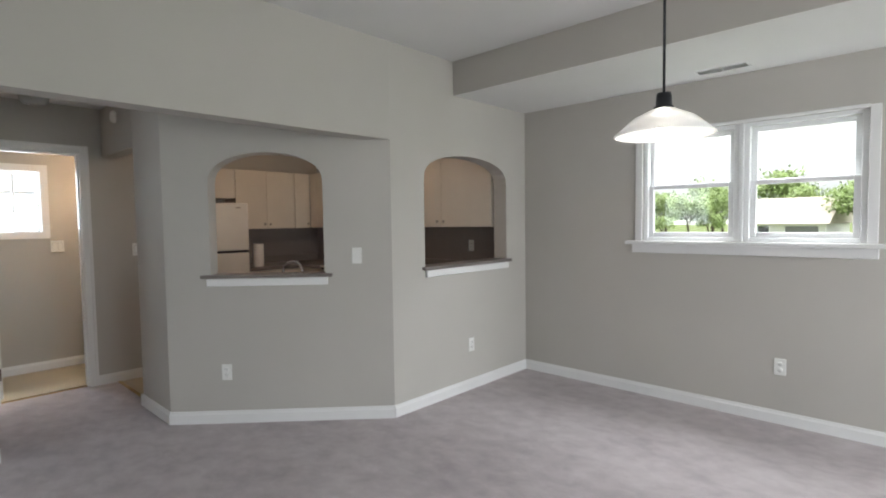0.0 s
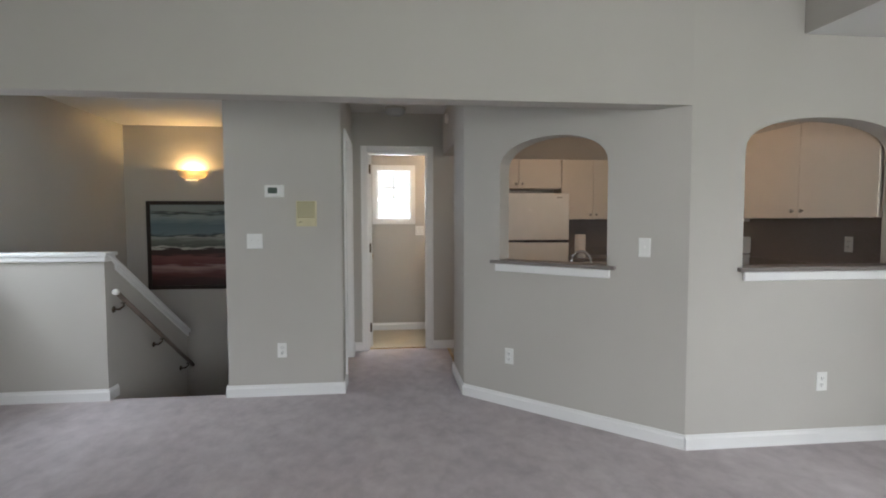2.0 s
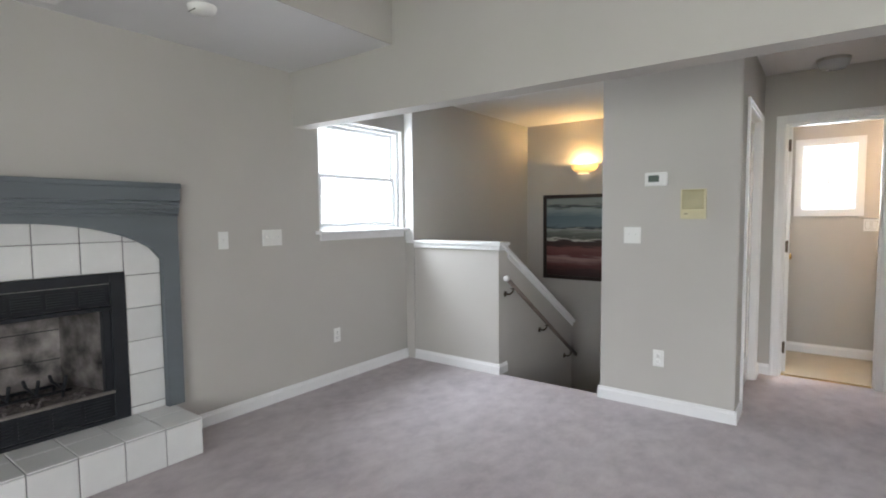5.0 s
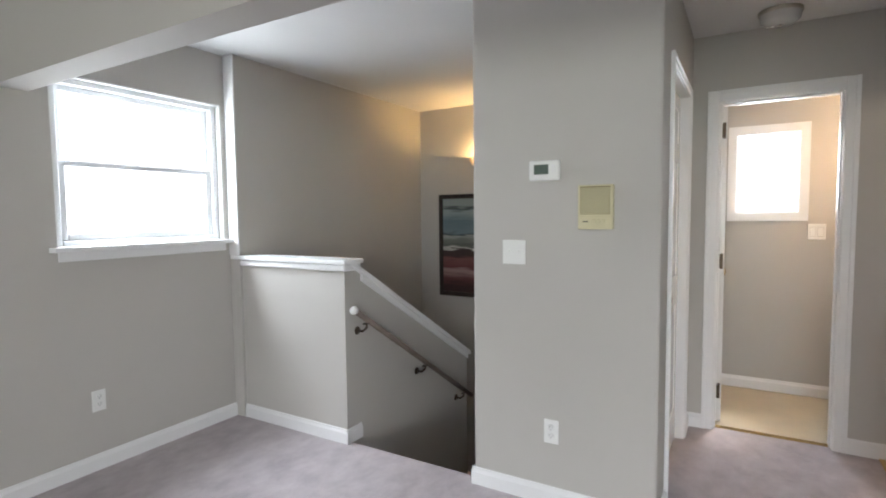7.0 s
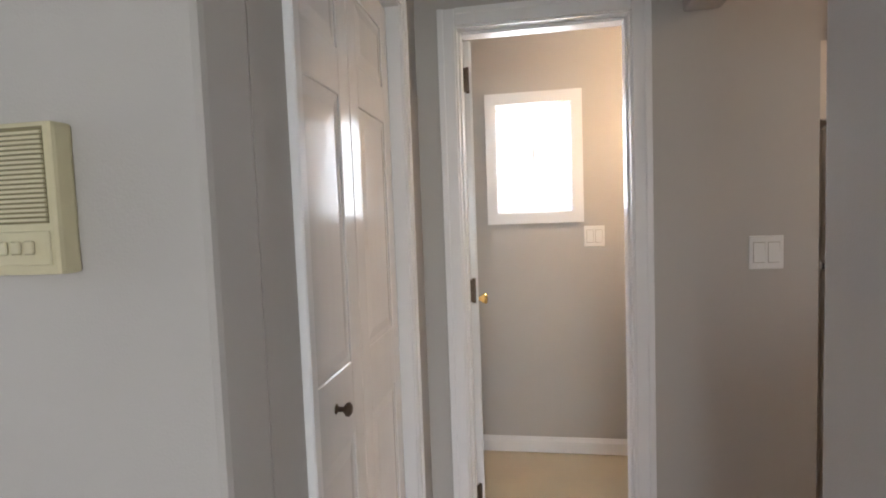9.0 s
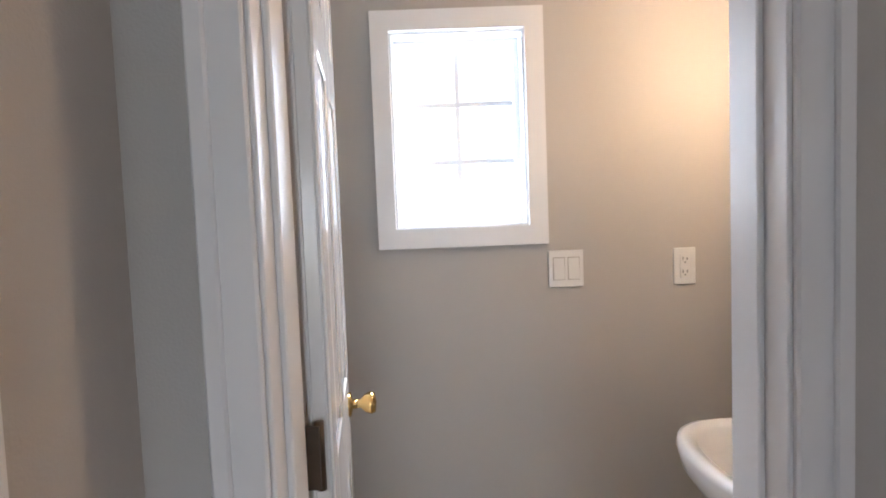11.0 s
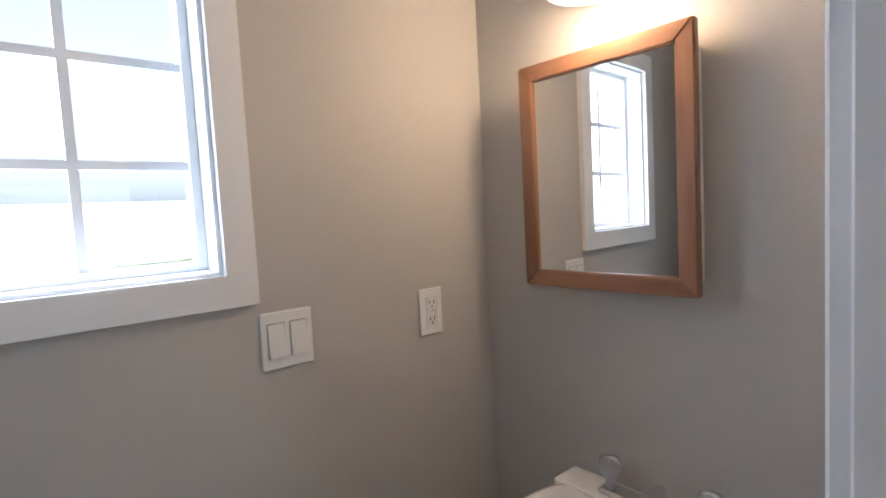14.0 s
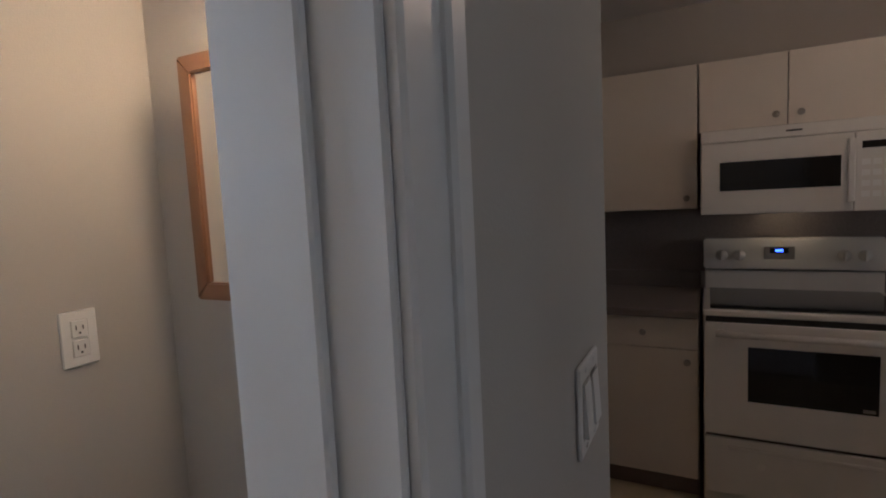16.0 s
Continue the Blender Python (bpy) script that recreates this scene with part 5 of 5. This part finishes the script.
rg = thing("range", (3.615, 4.058, 0.0), "white electric range with a black glass cooktop", "range")
RW = 0.768
part("body", boxes((0.03, 0.655, 0.004, RW - 0.004, 0.03, 0.895), bevel=0.004), APPLIANCE, rg)
part("cooktop", boxes((0.0, 0.60, 0.0, RW, 0.895, 0.922), bevel=0.008, segments=3), APPLIANCE, rg)
part("cooktop_glass", boxes((0.035, 0.575, 0.03, RW - 0.03, 0.9222, 0.926)), DARKGLASS, rg)
od = part("oven_door", boxes((0.0, 0.03, 0.006, RW - 0.006, 0.362, 0.868), bevel=0.006, segments=2), APPLIANCE, rg)
part("oven_window", boxes((-0.002, 0.002, 0.15, 0.595, 0.526, 0.767)), DARKGLASS, od)
bm = bmesh.new()
tube(bm, ((-0.035, 0.05, 0.825), (-0.035, RW - 0.05, 0.825)), 0.014, 12)
box(bm, -0.03, 0.0, 0.06, 0.085, 0.813, 0.837)
box(bm, -0.03, 0.0, RW - 0.085, RW - 0.06, 0.813, 0.837)
part("oven_handle", bm, APPLIANCE, od)
part("badge", boxes((-0.003, -0.001, 0.16, 0.20, 0.534, 0.548)), NICKEL, od)
part("drawer", boxes((0.0, 0.03, 0.006, RW - 0.006, 0.088, 0.348), bevel=0.006, segments=2), APPLIANCE, rg)
part("drawer_grip", boxes((-0.006, 0.002, 0.10, RW - 0.10, 0.30, 0.317), bevel=0.003), APPLIANCE, rg)
# Dark strips paint the shade in the gaps above and below the oven door.
for z0, z1 in ((0.868, 0.895), (0.348, 0.362)):
    part("gap_shadow", boxes((0.012, 0.031, 0.012, RW - 0.012, z0, z1)), SLOT, rg)
part("riser", boxes((0.56, 0.655, 0.01, RW - 0.01, 0.922, 1.02)), APPLIANCE, rg)
bm = bmesh.new()
prism(bm, ((0.535, 1.03), (0.655, 1.03), (0.655, 1.185), (0.575, 1.185)), "y", 0.0, RW)
bmesh.ops.bevel(bm, geom=bm.edges[:], offset=0.008, segments=2, affect='EDGES')
bg = part("backguard", bm, APPLIANCE, rg)
for y in (0.085, 0.165, RW - 0.165, RW - 0.085):
    bm = bmesh.new()
    lathe(bm, ((0.028, 0.0), (0.026, -0.014), (0.0, -0.016)), 18, (0, 0, 0), "x")
    box(bm, -0.030, -0.014, -0.006, 0.006, -0.022, 0.022, bevel=0.002)
    k = part("control_knob", bm, APPLIANCE, bg)
    k.location = (0.553, y, 1.10)
part("clock_panel", boxes((0.548, 0.553, RW / 2 - 0.02, RW / 2 + 0.11, 1.075, 1.145)), NICKEL, bg)
part("clock_display", boxes((0.5465, 0.5482, RW / 2 + 0.005, RW / 2 + 0.085, 1.112, 1.138)), DARKGLASS, bg)
part("clock_digits", boxes((0.5458, 0.5464, RW / 2 + 0.028, RW / 2 + 0.062, 1.119, 1.131)), BLUELED, bg, "glowing blue clock digits")

mw = thing("microwave", (3.885, 4.10, 1.325), "white over-range microwave with a black window", "microwave")
MW = 0.735
part("body", boxes((0.03, 0.398, 0.0, MW, 0.0, 0.395), bevel=0.004), APPLIANCE, mw)
md = part("door", boxes((0.0, 0.03, 0.15, MW, 0.0, 0.335), bevel=0.008, segments=2), APPLIANCE, mw)
part("door_window", boxes((-0.002, 0.002, 0.195, 0.655, 0.110, 0.243)), DARKGLASS, md)
part("handle", boxes((-0.035, -0.018, 0.152, 0.178, 0.04, 0.31), (-0.02, 0.0, 0.155, 0.175, 0.05, 0.07), (-0.02, 0.0, 0.155, 0.175, 0.28, 0.30), bevel=0.004), APPLIANCE, md)
cp = part("control_panel", boxes((0.0, 0.03, 0.0, 0.147, 0.0, 0.335), bevel=0.006, segments=2), APPLIANCE, mw)
part("display", boxes((-0.001, 0.002, 0.02, 0.125, 0.265, 0.295)), DARKGLASS, cp)
for i in range(4):
    for j in range(3):
        part("key", boxes((-0.0012, 0.001, 0.02 + j * 0.038, 0.048 + j * 0.038, 0.06 + i * 0.045, 0.085 + i * 0.045)), PLATE, cp)
part("vent_grille", boxes((0.006, 0.03, 0.0, MW, 0.338, 0.395), bevel=0.004), APPLIANCE, mw)
part("badge", boxes((0.004, 0.007, MW - 0.40, MW - 0.34, 0.362, 0.370)), SLOT, mw)

kl = thing("kitchen_ceiling_light", (3.0, 4.1, 2.431), "lit glass dome ceiling light in the kitchen", "ceiling light")
bm = bmesh.new()
lathe(bm, ((0.12, -0.03), (0.145, -0.02), (0.145, 0.0)), 28)
part("ring", bm, NICKEL, kl)
bm = bmesh.new()
lathe(bm, ((0.0, -0.115), (0.06, -0.11), (0.105, -0.085), (0.13, -0.05), (0.132, -0.025)), 28)
s_ = part("glass_dome", bm, SHADEGLASS, kl, "frosted glass dome")
s_.visible_shadow = False

# ---- patio door, unseen behind the walk and added for daylight, outside ----
e = tagged(new("added_light_door"), "unseen white framed sliding glass door, added to let daylight in", "patio door", kind="structure")
part("door_frame", boxes((0.3, 0.36, -3.33, -3.21, 0.02, 2.08), (4.04, 4.1, -3.33, -3.21, 0.02, 2.08), (0.36, 4.04, -3.33, -3.21, 2.02, 2.08), (0.36, 4.04, -3.33, -3.21, 0.02, 0.06),
                          (1.56, 1.62, -3.30, -3.23, 0.06, 2.02), (2.80, 2.86, -3.30, -3.23, 0.06, 2.02)), VINYL, e)
for a, b in ((0.36, 1.56), (1.62, 2.80), (2.86, 4.04)):
    g = part("pane", boxes((a, b, -3.275, -3.269, 0.06, 2.02)), GLASS, e)
    g.visible_shadow = False

GZ = -2.8
# Added glowing sheets, no real source: they keep the window views white.
setting(part("backdrop", boxes((-90, 60, 85, 85.5, GZ, 5), (-70.5, -70, -60, 85, GZ, 5)), GLOWSHEET), "pale glowing sheets added far off to whiten the window views", "backdrop")
setting(part("ground", boxes((-4000, 4000, -4000, 4000, GZ - 1, GZ)), GRASS), "sunlit lawn reaching the horizon", "ground")
# Added pale sheets over the lawn, reflecting daylight into the west and bath windows.
setting(part("pavement", boxes((-1500, -2.5, -400, 1500, GZ, GZ + 0.02), (-2.5, 9.5, 7, 75, GZ, GZ + 0.02), (-2.5, 1500, 75, 1500, GZ, GZ + 0.02)), PALEGROUND), "pale ground added outside to whiten the west and bathroom window views", "pavement")
setting(part("bank", prism(bmesh.new(), ((10, GZ - 0.5), (160, GZ - 0.5), (160, -0.2), (60, -0.6), (25, -1.6)), "y", -120, 72), GRASS), "grassy bank rising away from the house", "ground")
hs = thing("neighbour_house", (62, 10.6, -0.9), "low white house with a pale roof across the lawn", "house", turn=-8)
part("wall", boxes((0, 8, -3.8, 3.8, 0, 1.7)), SIDING, hs)
part("roof", prism(bmesh.new(), ((-0.6, 1.65), (8.6, 1.65), (4.0, 4.4)), "y", -4.2, 4.2), ROOF, hs)
for y in (1.0,):
    wn_ = part("window", boxes((-0.04, 0.02, y, y + 1.2, 0.6, 1.5)), VINYL, hs)
    part("pane", boxes((-0.06, -0.03, y + 0.1, y + 1.1, 0.7, 1.4)), DARKGLASS, wn_)
part("garage_opening", boxes((-0.05, 0.05, -3.2, -0.4, 0.0, 1.4)), GROUT, hs)


def tree(place, h, seed):
    rnd = random.Random(seed)
    t = thing("tree", place, "leafy green broadleaf tree beyond the lawn", "tree", "trees beyond the window")
    bm = bmesh.new()
    tube(bm, [(0.1 * math.sin(i), 0.08 * i, h * 0.5 * i / 4) for i in range(5)], h * 0.022, 7)
    limbs = []
    for i in range(7):
        a = rnd.uniform(0, 6.28)
        s = h * rnd.uniform(0.3, 0.48)
        tip = (math.cos(a) * h * 0.25, math.sin(a) * h * 0.25, s + h * rnd.uniform(0.15, 0.35))
        tube(bm, [(0, 0, s), (tip[0] * 0.5, tip[1] * 0.5, s + (tip[2] - s) * 0.4), tip], h * 0.008, 5)
        limbs.append(tip)
    part("trunk", bm, BARK, t)
    verts, faces = [], []
    for i in range(2600):
        c = Vector(rnd.choice(limbs)) if rnd.random() < 0.8 else Vector((0, 0, h * 0.7))
        d = Vector((rnd.gauss(0, 1), rnd.gauss(0, 1), rnd.gauss(0, 0.8))) * h * 0.085
        p = c + d
        r = h * rnd.uniform(0.015, 0.038)
        u = Vector((rnd.gauss(0, 1), rnd.gauss(0, 1), rnd.gauss(0, 1))).normalized()
        w = u.orthogonal().normalized()
        k = len(verts)
        verts += [p + u * r, p + w * r * 0.6, p - u * r, p - w * r * 0.6]
        faces.append((k, k + 1, k + 2, k + 3))
    me = bpy.data.meshes.new("crown")
    me.from_pydata(verts, [], faces)
    me.materials.append(LEAF)
    cr = new("crown", me)
    cr.parent = t


for i, (x, y, h) in enumerate(((74, -4, 9), (78, 6, 7.5), (80, 22, 9), (66, 26, 7), (60, 33, 8), (72, 40, 9), (58, 44, 7), (84, 14, 10), (56, -1, 6.0), (64, 52, 9), (50, 21, 3.5), (56, 17.5, 5), (58, 20.5, 6), (54, 24, 5), (60, 27.5, 6.5), (66, 17, 6), (72, 10, 6.5), (61, 3.2, 5), (64, 4.6, 6.5), (60, 1.2, 5.5), (57, 15.8, 3.2), (53, 19, 3), (55, 22, 3.4))):
    tree((x, y, -0.9), h, 40 + i)
